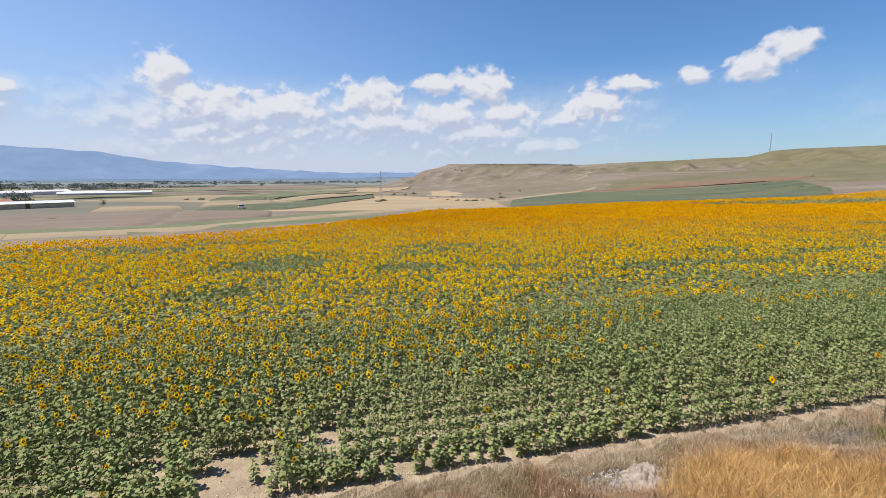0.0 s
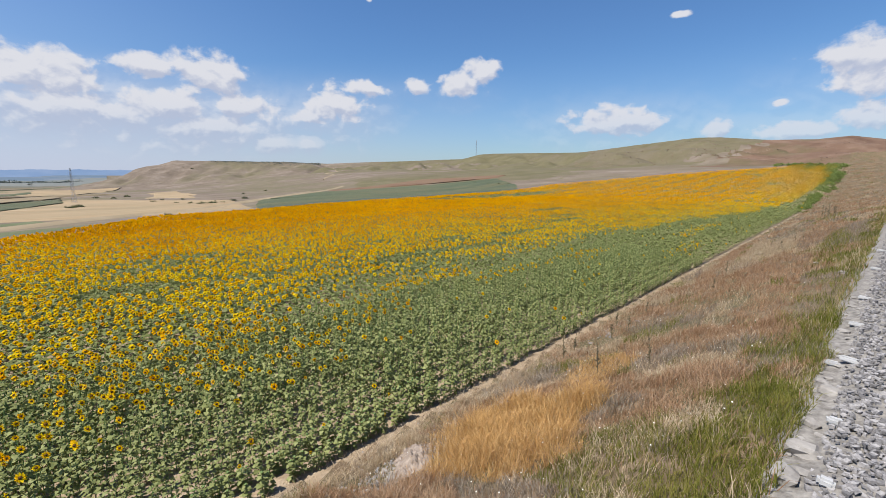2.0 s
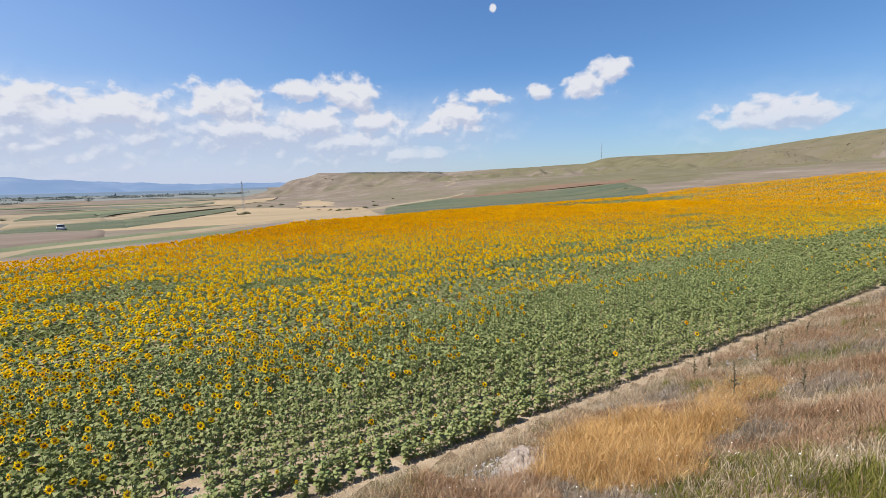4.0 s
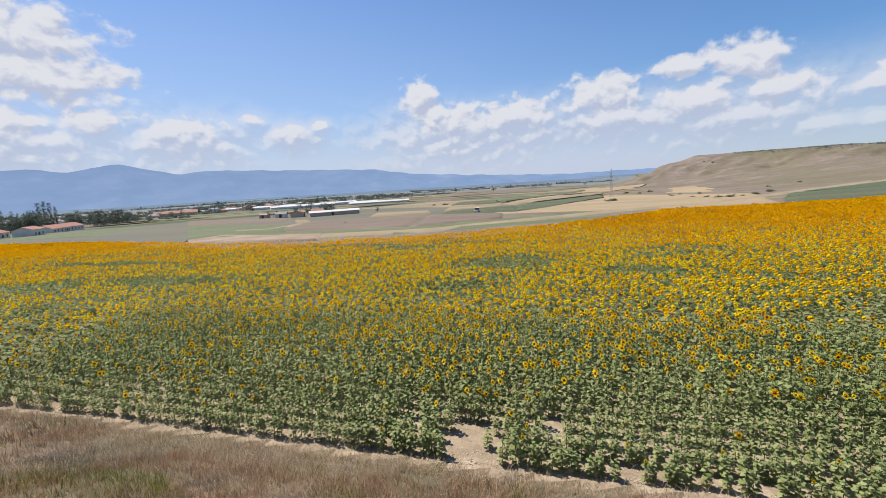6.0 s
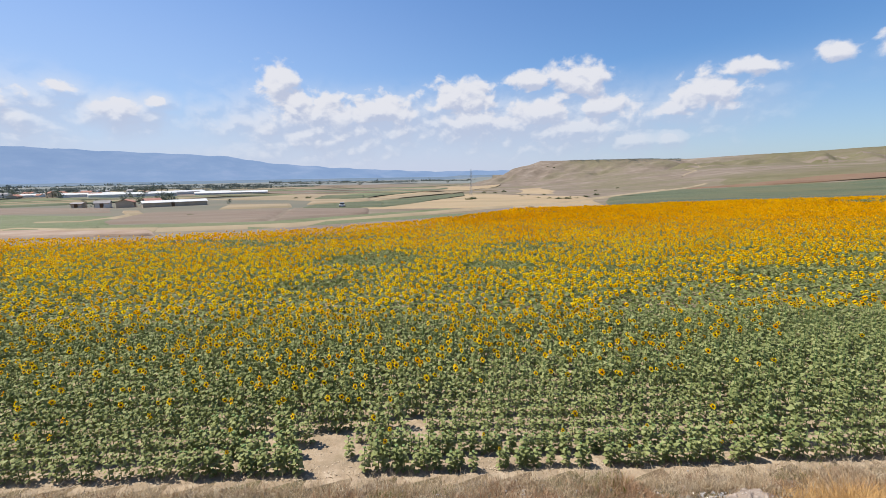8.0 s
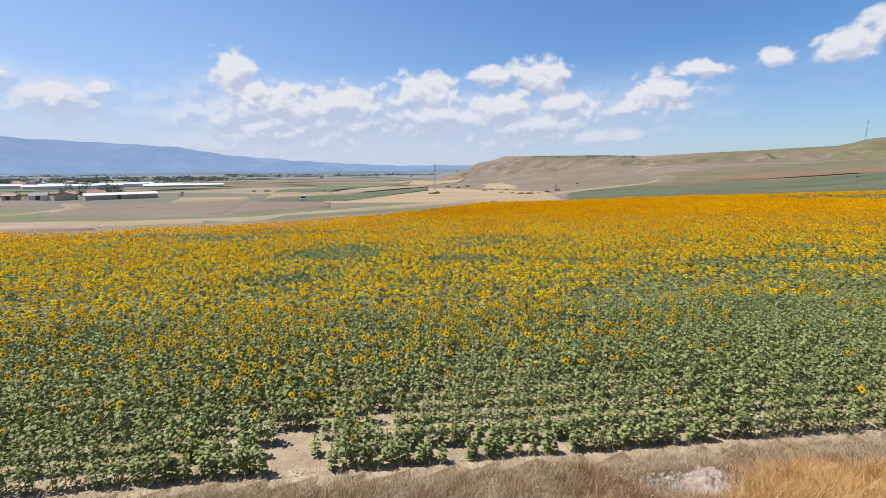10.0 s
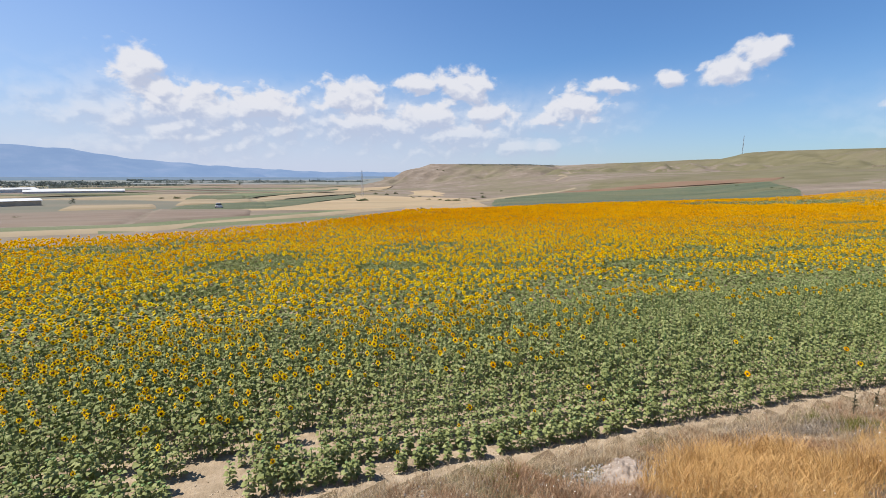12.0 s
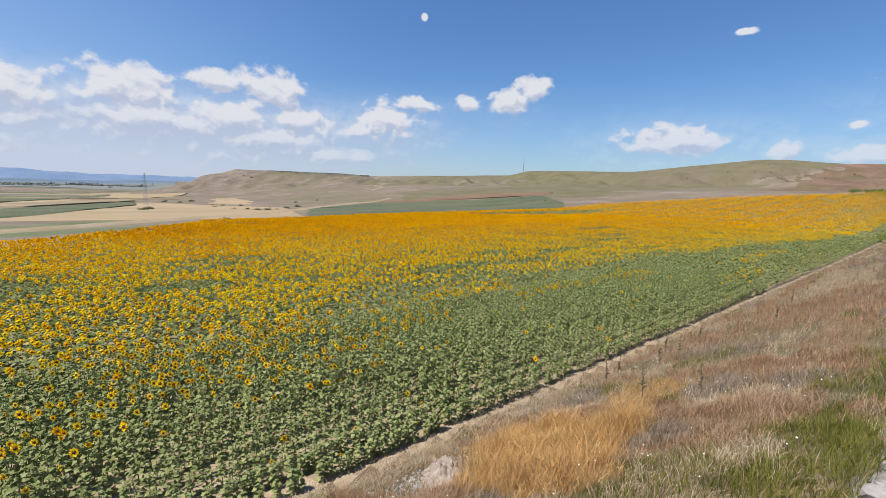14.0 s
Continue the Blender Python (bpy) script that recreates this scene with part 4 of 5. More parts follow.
def sunflower_model(seed, flowering=False):
    """One sunflower with its own stem, leaves and bud or flower head."""
    r = np.random.default_rng(seed)
    thing = new("sunflower")
    height = 1.15
    st = tube([(0, 0, 0), (0.01, 0, 0.5), (0.02, 0.01, 1.0), (0.03, 0.01, height)], [0.017, 0.015, 0.012, 0.008], 6, 0)
    stem = new("stem", mesh_from("stem", st[0], st[1], [STEM], None, True))
    stem.parent = thing
    for k in range(20):
        f = 0.10 + 0.86 * k / 19
        size = 0.20 * (1 - 0.5 * abs(f - 0.45)) * r.uniform(0.8, 1.2)
        one = leaf(size, size * r.uniform(0.9, 1.15), r.uniform(0.15, 0.65))
        a = k * 2.4 + r.uniform(-0.4, 0.4)
        v, t, _ = turned(one, r.uniform(-0.3, 0.3), r.uniform(-0.2, 0.55), a, (0.02 + 0.065 * math.cos(a), 0.065 * math.sin(a), f * height))
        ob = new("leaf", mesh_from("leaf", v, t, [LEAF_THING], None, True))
        ob.parent = thing
    if flowering:
        v, t, m = turned(head(14, True, 0.10), 0, -0.35, 0, (0.05, 0.01, height + 0.03))
        petals = t[m == 0]
        bits = [("flower_head", t[m == 2], STEM), ("disc", t[m == 1], DISC)] + [("petal", petals[k:k + 3], PETAL_THING) for k in range(0, len(petals), 3)]
        whole = None
        for name, faces, material in bits:
            use, flat = np.unique(faces, return_inverse=True)
            ob = new(name, mesh_from(name, v[use], flat.reshape(-1, 3), [material]))
            ob.parent = whole or thing
            whole = whole or ob
        return tagged(thing, "sunflower plant with a yellow flower head, rooted in dry soil", "sunflower", "sunflowers at the field's border")
    v, t, _ = turned(bud(r), 0, 0.2, 0, (0.03, 0.01, height))
    ob = new("bud", mesh_from("bud", v, t, [STEM]))
    ob.parent = thing
    return tagged(thing, "green broad-leaved sunflower plant in bud, rooted in dry soil", "sunflower", "sunflowers at the field's border")


models = [sunflower_model(40 + k) for k in range(4)]
in_flower = sunflower_model(47, True)
zs = ground_z(near_x, near_y)
for k in range(min(150, len(near_x))):
    m = Matrix.Translation((near_x[k], near_y[k], zs[k] - 0.02)) @ Matrix.Rotation(k * 2.1, 4, "Z") @ Matrix.Diagonal((0.4 + 0.6 * near_s[k], 0.4 + 0.6 * near_s[k], near_s[k], 1))
    if k % 13 == 7:
        m = Matrix.Translation((near_x[k], near_y[k], zs[k] - 0.02)) @ Matrix.Rotation(FACE + 0.3 * math.sin(k), 4, "Z") @ Matrix.Scale(near_s[k], 4)
        (in_flower if k == 7 else copy_thing(in_flower, Matrix())).matrix_basis = m
    elif k < 4:
        models[k].matrix_basis = m
    else:
        twin = copy_thing(models[k % 4], Matrix())
        twin.matrix_basis = m
if len(near_x) > 150:
    rest = slice(150, None)
    flower_field("sunflower_plants", "green sunflower plants at the field's border", plants_near, heads_near, near_x[rest], near_y[rest], near_s[rest], r, foliage=LEAF_PALE)


# ---------- verge: grass, weeds, stones ----------
def blades(name, label, material, x, y, height, r, width=0.012, lean=0.35, bend=True, root=0.0):
    """A stand of single grass blades."""
    n = len(x)
    a = r.uniform(0, 6.28, n)
    lx, ly = np.cos(a) * lean * height * r.uniform(0.2, 1, n), np.sin(a) * lean * height * r.uniform(0.2, 1, n)
    b = r.uniform(0, 6.28, n)
    wx, wy = np.cos(b) * width, np.sin(b) * width
    z = ground_z(x, y) - 0.02 + root
    if bend:
        v = np.stack([np.stack([x - wx, y - wy, z], -1), np.stack([x + wx, y + wy, z], -1),
                      np.stack([x + lx * 0.35 - wx * 0.8, y + ly * 0.35 - wy * 0.8, z + height * 0.6], -1), np.stack([x + lx * 0.35 + wx * 0.8, y + ly * 0.35 + wy * 0.8, z + height * 0.6], -1),
                      np.stack([x + lx, y + ly, z + height * r.uniform(0.8, 1.0, n)], -1)], 1)
        t = np.array([(0, 1, 3), (0, 3, 2), (2, 3, 4)])
    else:
        v = np.stack([np.stack([x - wx, y - wy, z], -1), np.stack([x + wx, y + wy, z], -1), np.stack([x + lx, y + ly, z + height], -1)], 1)
        t = np.array([(0, 1, 2)])
    tris = (t[None] + (np.arange(n) * v.shape[1])[:, None, None]).reshape(-1, 3)
    return tagged(new(name, mesh_from(name, v.reshape(-1, 3), tris, [material])), label, "grass", kind="stuff")


# patches of one sort of grass: sort, middle, half widths, share of the blades
PATCHES = [(3, 12.4, 8.7, 1.5, 1.2, 0.75), (3, 14.1, 4.3, 1.6, 0.8, 0.75), (2, 10.6, 2.6, 2.2, 1.1, 0.85), (2, 32.0, 4.4, 8.0, 1.7, 0.75), (2, 24.0, 5.8, 4.5, 1.4, 0.8), (2, 17.5, 2.4, 2.6, 0.8, 0.8), (4, 7.2, 2.9, 2.0, 1.2, 0.6),
           (4, 8.0, 1.5, 3.2, 0.7, 0.8), (3, 9.3, 4.1, 0.9, 0.8, 0.7), (1, 13.2, 5.9, 1.4, 0.9, 0.75), (4, 14.6, 6.6, 0.8, 0.6, 0.5), (0, 8.6, 2.2, 0.8, 0.5, 0.7), (3, 20.0, 6.4, 2.0, 1.0, 0.6), (2, 58.0, 3.0, 16.0, 1.6, 0.6), (0, 44.0, 6.5, 9.0, 1.6, 0.6), (4, 40.0, 1.6, 14.0, 0.8, 0.6), (3, 70.0, 6.0, 14.0, 1.4, 0.6), (4, 85.0, 3.4, 8.0, 1.2, 0.6), (2, 150.0, 4.0, 50.0, 3.0, 0.6),
           (3, -12.5, 6.6, 3.0, 1.2, 0.5), (4, -9.5, 5.0, 2.2, 0.9, 0.4), (4, -17.0, 6.0, 3.0, 0.8, 0.4), (2, -5.0, 7.0, 3.0, 0.8, 0.7), (3, -4.0, 5.2, 2.0, 0.7, 0.5), (0, -9.0, 8.6, 5.0, 0.8, 0.7), (2, 2.5, 8.3, 2.5, 0.9, 0.7), (3, 2.0, 7.0, 1.2, 0.6, 0.6),
           (1, 8.3, 6.0, 2.35, 1.95, 0.93)]


def verge_kind(x, y, r):
    """Which sort of grass grows where: 0 straw, 1 golden, 2 rusty, 3 grey, 4 green; -1 bare."""
    n = len(x)
    k = r.random(n)
    w1, w2 = wobble(x, y, 1.5), wobble(x + 50, y + 9, 0.9)
    xs, ys = x / (1 + 3.5 * smooth(14, 60, x)), y / (1 + 0.8 * smooth(14, 60, x))
    field = np.stack([wobble(xs, ys, 1.3) + 0.25 * w2, np.full(n, -2.0), wobble(xs + 31, ys + 7, 1.7) + 0.25 * w1 + 0.25, wobble(xs - 13, ys + 21, 1.1) - 0.1, wobble(xs + 77, ys - 5, 1.4) - 0.3])
    out = np.where(k < 0.82, field.argmax(0), np.where(k < 0.9, 0, 2))
    for sort, cx, cy, rx, ry, share in PATCHES:
        inside = np.hypot((x - cx) / rx, (y - cy) / ry) + 0.35 * w2 + 0.15 * w1 < 1
        out = np.where(inside & (r.random(n) < share), sort, out)
    out = np.where((y + 0.8 * w2 > 8.6) & (x < 16) & (r.random(n) < 0.6) & (out != 1), 0, out)
    beside = y + track_shift(x)
    lush = smooth(2.6, 1.2, beside + 0.7 * w2 + 0.4 * w1) * smooth(4, 7, x)
    out = np.where(r.random(n) < 0.8 * lush, 4, out)
    thin = smooth(9.6, 10.2, y + 0.3 * w2 + 0.2 * w1) * 0.975
    bare_patch = (np.hypot((x - 6.5) / 1.7, (y - 7.7) / 0.75) + 0.3 * w2 < 0.9) & (k < 0.8)
    bare_patch |= (np.hypot((x - 11.0) / 1.3, (y - 7.9) / 0.45) + 0.3 * w2 < 0.9) & (k < 0.7)
    return np.where((r.random(n) < thin) | bare_patch, -1, out)


GRASSES = [("straw_grass", "dry straw-coloured grass on the railway bank", STRAW, 0.34), ("golden_grass", "thick golden dry grass tussocks on the railway bank", GOLD, 0.43),
           ("rusty_grass", "dry rusty brown grass on the railway bank", RUST, 0.36), ("grey_weeds", "withered grey weeds on the railway bank", GREY, 0.32),
           ("green_grass", "fresh green grass along the railway track", GREEN, 0.34)]
gr = np.random.default_rng(5)
for x0, x1, dense, wide, bent in [(3, 17, 330, 0.0055, True), (4, 12, 420, 0.005, True), (-13, 3, 220, 0.0055, True), (-15, 24, 200, 0.0055, True), (-48, -15, 150, 0.016, False), (24, 60, 170, 0.013, False), (60, 400, 22, 0.035, False)]:
    n = int((x1 - x0) * 11.7 * dense)
    # blades grow in clumps
    c = max(1, n // 14)
    cx = gr.uniform(x0, x1, c)
    foot = np.minimum(-1.4, 0.8 - track_shift(cx)) if x0 >= 60 else np.full(c, -1.4)
    cy = foot + (10.8 - foot) * gr.random(c)
    own = gr.integers(0, c, n)
    x, y = cx[own] + gr.normal(0, 0.10, n), cy[own] + gr.normal(0, 0.10, n)
    loose = gr.random(n) < 0.3
    x, y = np.where(loose, gr.uniform(x0, x1, n), x), np.where(loose, gr.uniform(-1.4, 10.8, n), y)
    sort = verge_kind(x, y, gr)
    for k, (name, label, material, high) in enumerate(GRASSES):
        s = (sort == k) & (y > 0.93 - track_shift(x) + 0.12 * wobble(x, y, 0.7))
        if s.sum() > 30:
            h = high * gr.uniform(0.45, 1.25, s.sum()) * (0.78 + 0.45 * wobble(x[s], y[s], 0.8)) * smooth(11.2, 9.0, y[s]).clip(0.65, 1) * (1 + 0.6 * (k == 1) * smooth(1.15, 0.6, np.hypot((x[s] - 8.4) / 2.8, (y[s] - 6.0) / 2.2)))
            blades(name, label, material, x[s], y[s], h, gr, wide * (0.8 if k == 1 else 1.0), (1.0, 0.95, 0.9, 1.3, 0.8)[k] if bent else 0.7, bent)

# sparse short straw running out over the bare strip
n = 26000
x, y = gr.uniform(-34, 40, n), 9.85 + gr.normal(0, 0.45, n)
x = x + 0.12 * wobble(y, x, 0.5)
keep = gr.random(n) < 0.25 + 0.75 * smooth(10.2, 9.4, y + 0.25 * wobble(x, y, 0.9))
x, y = x[keep], y[keep]
blades("straw_grass", "short dry straw at the border of the field", STRAW, x, y, gr.uniform(0.10, 0.34, len(x)), gr, 0.006, 1.4, True)

# small white blossoms
n = 420
x, y = gr.uniform(3, 22, n), gr.uniform(1.6, 8, n)
keep = wobble(x, y, 2.1) > -0.1
x, y = x[keep], y[keep]
blossom = turned((np.array([(-1, 0, 0), (0, -1, 0.2), (1, 0, 0), (0, 1, 0.2), (0, 0, -0.4)]) * 0.018, np.array([(0, 1, 4), (1, 2, 4), (2, 3, 4), (3, 0, 4)]), np.zeros(4, int)), 0.5, 0, 0)
v, t, m = scatter([blossom], np.stack([x, y, ground_z(x, y) + gr.uniform(0.2, 0.42, len(x))], -1), gr.uniform(0, 6.28, len(x)), gr.uniform(0.4, 1.0, len(x)), np.zeros(len(x), int))
tagged(new("white_blossoms", mesh_from("white_blossoms", v, t, [WHITE_FLOWER], m)), "tiny white wild flowers among the grass", "flowers", kind="stuff")


def weed_model(seed, high):
    """A tall withered weed: a stalk with side shoots and seed heads."""
    r = np.random.default_rng(seed)
    thing = new("weed")
    st = tube([(0, 0, 0), (0.02, 0.01, high * 0.5), (0.05, 0.0, high)], [0.012, 0.009, 0.004], 4, 0)
    stalk = new("stalk", mesh_from("stalk", st[0], st[1], [WEED]))
    stalk.parent = thing
    bits = []
    for k in range(26):
        f = r.uniform(0.25, 1.0)
        a = r.uniform(0, 6.28)
        one = leaf(0.13 * (1.25 - f), 0.022, r.uniform(-0.4, 0.4), False)
        bits.append(turned(one, r.uniform(-1, 1), -r.uniform(0.2, 1.1), a, (0.05 * f * f, 0, f * high)))
    v, t, _ = joined(*bits)
    ob = new("foliage", mesh_from("foliage", v, t, [WEED]))
    ob.parent = thing
    return tagged(thing, "tall dark withered weed standing in dry grass", "weed", "weeds on the bank")


weeds = [weed_model(60 + k, h) for k, h in enumerate((0.9, 1.1, 0.75))]
spots = [(19.1, 7.3), (15.0, 8.2), (18.0, 7.6), (16.2, 8.4), (49.7, 3.9), (82.9, 3.1), (51.0, 4.6), (84.0, 4.0), (86.0, 3.4), (46.0, 5.0), (33.0, 6.4), (27.0, 5.8), (13.0, 4.4), (80.0, 4.4),
         (23.0, 7.9), (61.0, 5.5), (12.2, 5.6), (21.0, 8.6), (88.0, 4.5), (78.0, 3.6)]
for k, (x, y) in enumerate(spots):
    big = 2.0 if x > 76 else 1.0
    m = Matrix.Translation((x, y, float(ground_z(x, y)) - 0.02)) @ Matrix.Rotation(k * 1.7, 4, "Z") @ Matrix.Diagonal((big * 1.4, big * 1.4, big, 1))
    (weeds[k] if k < 3 else copy_thing(weeds[k % 3], Matrix())).matrix_basis = m


# ---------- railway track bed ----------
def hull_piece(r, flat=0.7):
    bm = bmesh.new()
    bmesh.ops.create_cube(bm, size=1.3)
    bmesh.ops.bevel(bm, geom=bm.edges[:], offset=0.28, segments=1, affect="EDGES")
    bmesh.ops.triangulate(bm, faces=bm.faces[:])
    bm.verts.ensure_lookup_table()
    v = np.array([p.co for p in bm.verts])
    t = np.array([[q.index for q in f.verts] for f in bm.faces])
    bm.free()
    v = v * r.uniform(0.75, 1.2, (len(v), 1)) * [1.2, 0.9, flat]
    return v, t, np.zeros(len(t), int)


def chip_piece(r, flat=0.7):
    """A small angular stone."""
    v = np.array([(a, b, c) for c in (-0.6, 0.6) for b in (-0.6, 0.6) for a in (-0.6, 0.6)]) * r.uniform(0.45, 1.4, (8, 1)) * [1.2, 0.9, flat]
    t = np.array([(0, 2, 3), (0, 3, 1), (4, 5, 7), (4, 7, 6), (0, 1, 5), (0, 5, 4), (2, 6, 7), (2, 7, 3), (0, 4, 6), (0, 6, 2), (1, 3, 7), (1, 7, 5)])
    return v, t, np.zeros(12, int)


sr = np.random.default_rng(9)
bx, by = np.meshgrid(np.concatenate([[-320, -60], np.arange(-20, 60, 0.5), np.arange(65, 420, 12.0)]), np.array([-4.9, -4.3, -3.0, -1.5, -0.5, 0.1, 0.45, 0.7, 0.95, 1.2]))
prof = np.interp(by, [-4.9, -4.3, -0.2, 0.45, 0.62, 0.95, 1.2], [4.0, 4.45, 4.55, 4.45, 4.33, 4.30, 4.05]) + 0.03 * wobble(bx, by, 0.33) * (by > 0.4)
bz = prof + 0.02 * wobble(bx, by, 0.8)
i = np.arange(bx.size).reshape(bx.shape)
q = np.stack([i[:-1, :-1], i[:-1, 1:], i[1:, 1:], i[1:, :-1]], -1).reshape(-1, 4)
bed = new("track_bed", mesh_from("track_bed", np.stack([bx, by - track_shift(bx), bz], -1).reshape(-1, 3), np.concatenate([q[:, [0, 1, 2]], q[:, [0, 2, 3]]]), [GRIT], None, True))
tagged(bed, "grey crushed-stone bed of a railway track", "track bed", kind="structure")


def bed_z(y):
    return np.interp(y, [-4.9, -4.3, -0.2, 0.45, 0.62, 0.95, 1.2], [4.0, 4.45, 4.55, 4.45, 4.33, 4.30, 4.05])


stones = [hull_piece(sr, f) for f in (0.7, 0.8, 0.6, 0.9, 0.75)]
n = 11000
x, y = 4 + 56 * sr.random(n) ** 1.6, np.minimum(sr.uniform(-1.6, 0.62, n), sr.uniform(0.45, 1.1, n))
size = sr.uniform(0.018, 0.06, n) * (1 + 0.012 * x)
chips = [chip_piece(sr, f) for f in (0.7, 0.8, 0.6, 0.9, 0.75)]
v, t, m = scatter(chips, np.stack([x, y - track_shift(x), bed_z(y) + sr.uniform(0.0, 0.06, n)], -1), sr.uniform(0, 6.28, n), size, sr.integers(0, 5, n))
tagged(new("ballast", mesh_from("ballast", v, t, [STONE], m)), "grey crushed stones heaped on the track bed", "ballast", kind="stuff")
n = 2200
x, y = np.append(sr.uniform(-14, 4, n), sr.uniform(4, 24, 900)), np.append(sr.uniform(-4.3, 0.75, n), sr.uniform(-4.3, -1.6, 900))
v, t, m = scatter(chips, np.stack([x, y - track_shift(x), bed_z(y) + 0.012], -1), sr.uniform(0, 6.28, len(x)), sr.uniform(0.03, 0.07, len(x)), sr.integers(0, 5, len(x)))
tagged(new("ballast", mesh_from("ballast", v, t, [STONE], m)), "grey crushed stones strewn over the track bed", "ballast", kind="stuff")
stone_meshes = [mesh_from("stone", p[0], p[1], [STONE_THING]) for p in stones]
for k in range(280):
    yy = sr.uniform(-0.7, 0.6)
    ob = new("stone", stone_meshes[k % 5])
    ob.parent = bed
    xx = sr.uniform(5, 13)
    ob.matrix_basis = Matrix.Translation((xx, yy - float(track_shift(xx)), float(bed_z(yy)) + 0.04)) @ Euler(sr.uniform(-0.6, 0.6, 3)).to_matrix().to_4x4() @ Matrix.Rotation(sr.uniform(0, 6.28), 4, "Z") @ Matrix.Scale(sr.uniform(0.03, 0.07), 4)


def slab_rock(x, y, size, yaw, label, material, flat=0.35, name="rock", z=None, dy=0.0):
    p = hull_piece(np.random.default_rng(int(abs(x) * 100)), flat)
    ob = new(name, mesh_from(name, p[0] * size, p[1], [material]))
    ob.matrix_basis = Matrix.Translation((x, y + dy, (float(ground_z(x, y)) if z is None else z) + size * flat * 0.3)) @ Matrix.Rotation(yaw, 4, "Z")
    return tagged(ob, label, "rock", "rocks along the track")


er = np.random.default_rng(33)
for k in range(46):
    x, y = 4.9 + 0.3 * k + er.uniform(-0.12, 0.12), er.uniform(0.62, 0.96)
    slab_rock(x, y, er.choice([0.04, 0.05, 0.07, 0.09, 0.12]), er.uniform(0, 6.2), "pale flat piece of rock edging the ballast", SLAB, er.uniform(0.3, 0.5), "edge_rock", float(bed_z(y)), -float(track_shift(x)))
for x, y, s in [(7.5, 0.78, 0.26), (6.7, 0.85, 0.24), (10.0, 0.72, 0.22), (10.4, 0.85, 0.13), (8.5, 0.8, 0.15), (5.7, 0.9, 0.22), (12.4, 0.8, 0.16), (14.2, 0.8, 0.15)]:
    slab_rock(x, y, s, x * 2.3, "large pale angular rock at the edge of the ballast", SLAB, 0.55, z=float(bed_z(y)), dy=-float(track_shift(x)))
for x, y, s in [(6.4, 8.0, 0.13), (5.6, 7.4, 0.15), (4.6, 7.9, 0.1), (14.6, 8.7, 0.12), (9.6, 6.9, 0.14), (25.05, 0.7, 0.24), (17.8, 8.4, 0.18), (-20.5, 8.4, 0.14), (12.1, 6.2, 0.13), (30.5, 1.8, 0.22), (19.5, 8.3, 0.2)]:
    slab_rock(x, y, s, x, "pale rock lying among dry grass", SLAB)


def white_block(x, y, long, yaw):
    """A worn whitish block of concrete lying across the edge of the ballast."""
    bm = bmesh.new()
    bmesh.ops.create_cube(bm, size=1.0)
    bmesh.ops.scale(bm, verts=bm.verts[:], vec=(0.14, long, 0.11))
    bmesh.ops.bevel(bm, geom=bm.edges[:], offset=0.03, segments=2, affect="EDGES")
    r = np.random.default_rng(int(x * 10))
    for v in bm.verts:
        v.co *= 1 + r.uniform(-0.06, 0.06)
    ob = part("white_block", bm, CONCRETE)
    ob.matrix_basis = Matrix.Translation((x, y, float(bed_z(y + float(track_shift(x)))) + 0.06)) @ Euler((0.08, 0.1, yaw)).to_matrix().to_4x4()
    return tagged(ob, "worn whitish concrete block lying on the ballast", "block", "white blocks along the track")


for k, (x, y, long) in enumerate([(6.66, 0.35, 0.17), (8.58, 0.34, 0.2), (11.64, 0.2, 0.42), (11.5, 0.5, 0.24), (14.8, 0.15, 0.38), (18.28, 0.03, 0.36), (24.3, -0.27, 0.4), (30.4, -0.53, 0.42)]):
    white_block(x, y, long, 0.15 * math.sin(k * 2.3))

# clods and pebbles on the strip of bare soil
n = 5200
x, y = sr.uniform(-20, 30, n), 10.4 + sr.normal(0, 0.3, n)
v, t, m = scatter(chips[:3], np.stack([x, y, ground_z(x, y)], -1), sr.uniform(0, 6.28, n), sr.uniform(0.008, 0.042, n), sr.integers(0, 3, n))
tagged(new("clods", mesh_from("clods", v, t, [CLOD], m)), "clods of dry soil beside the field", "soil clods", kind="stuff")


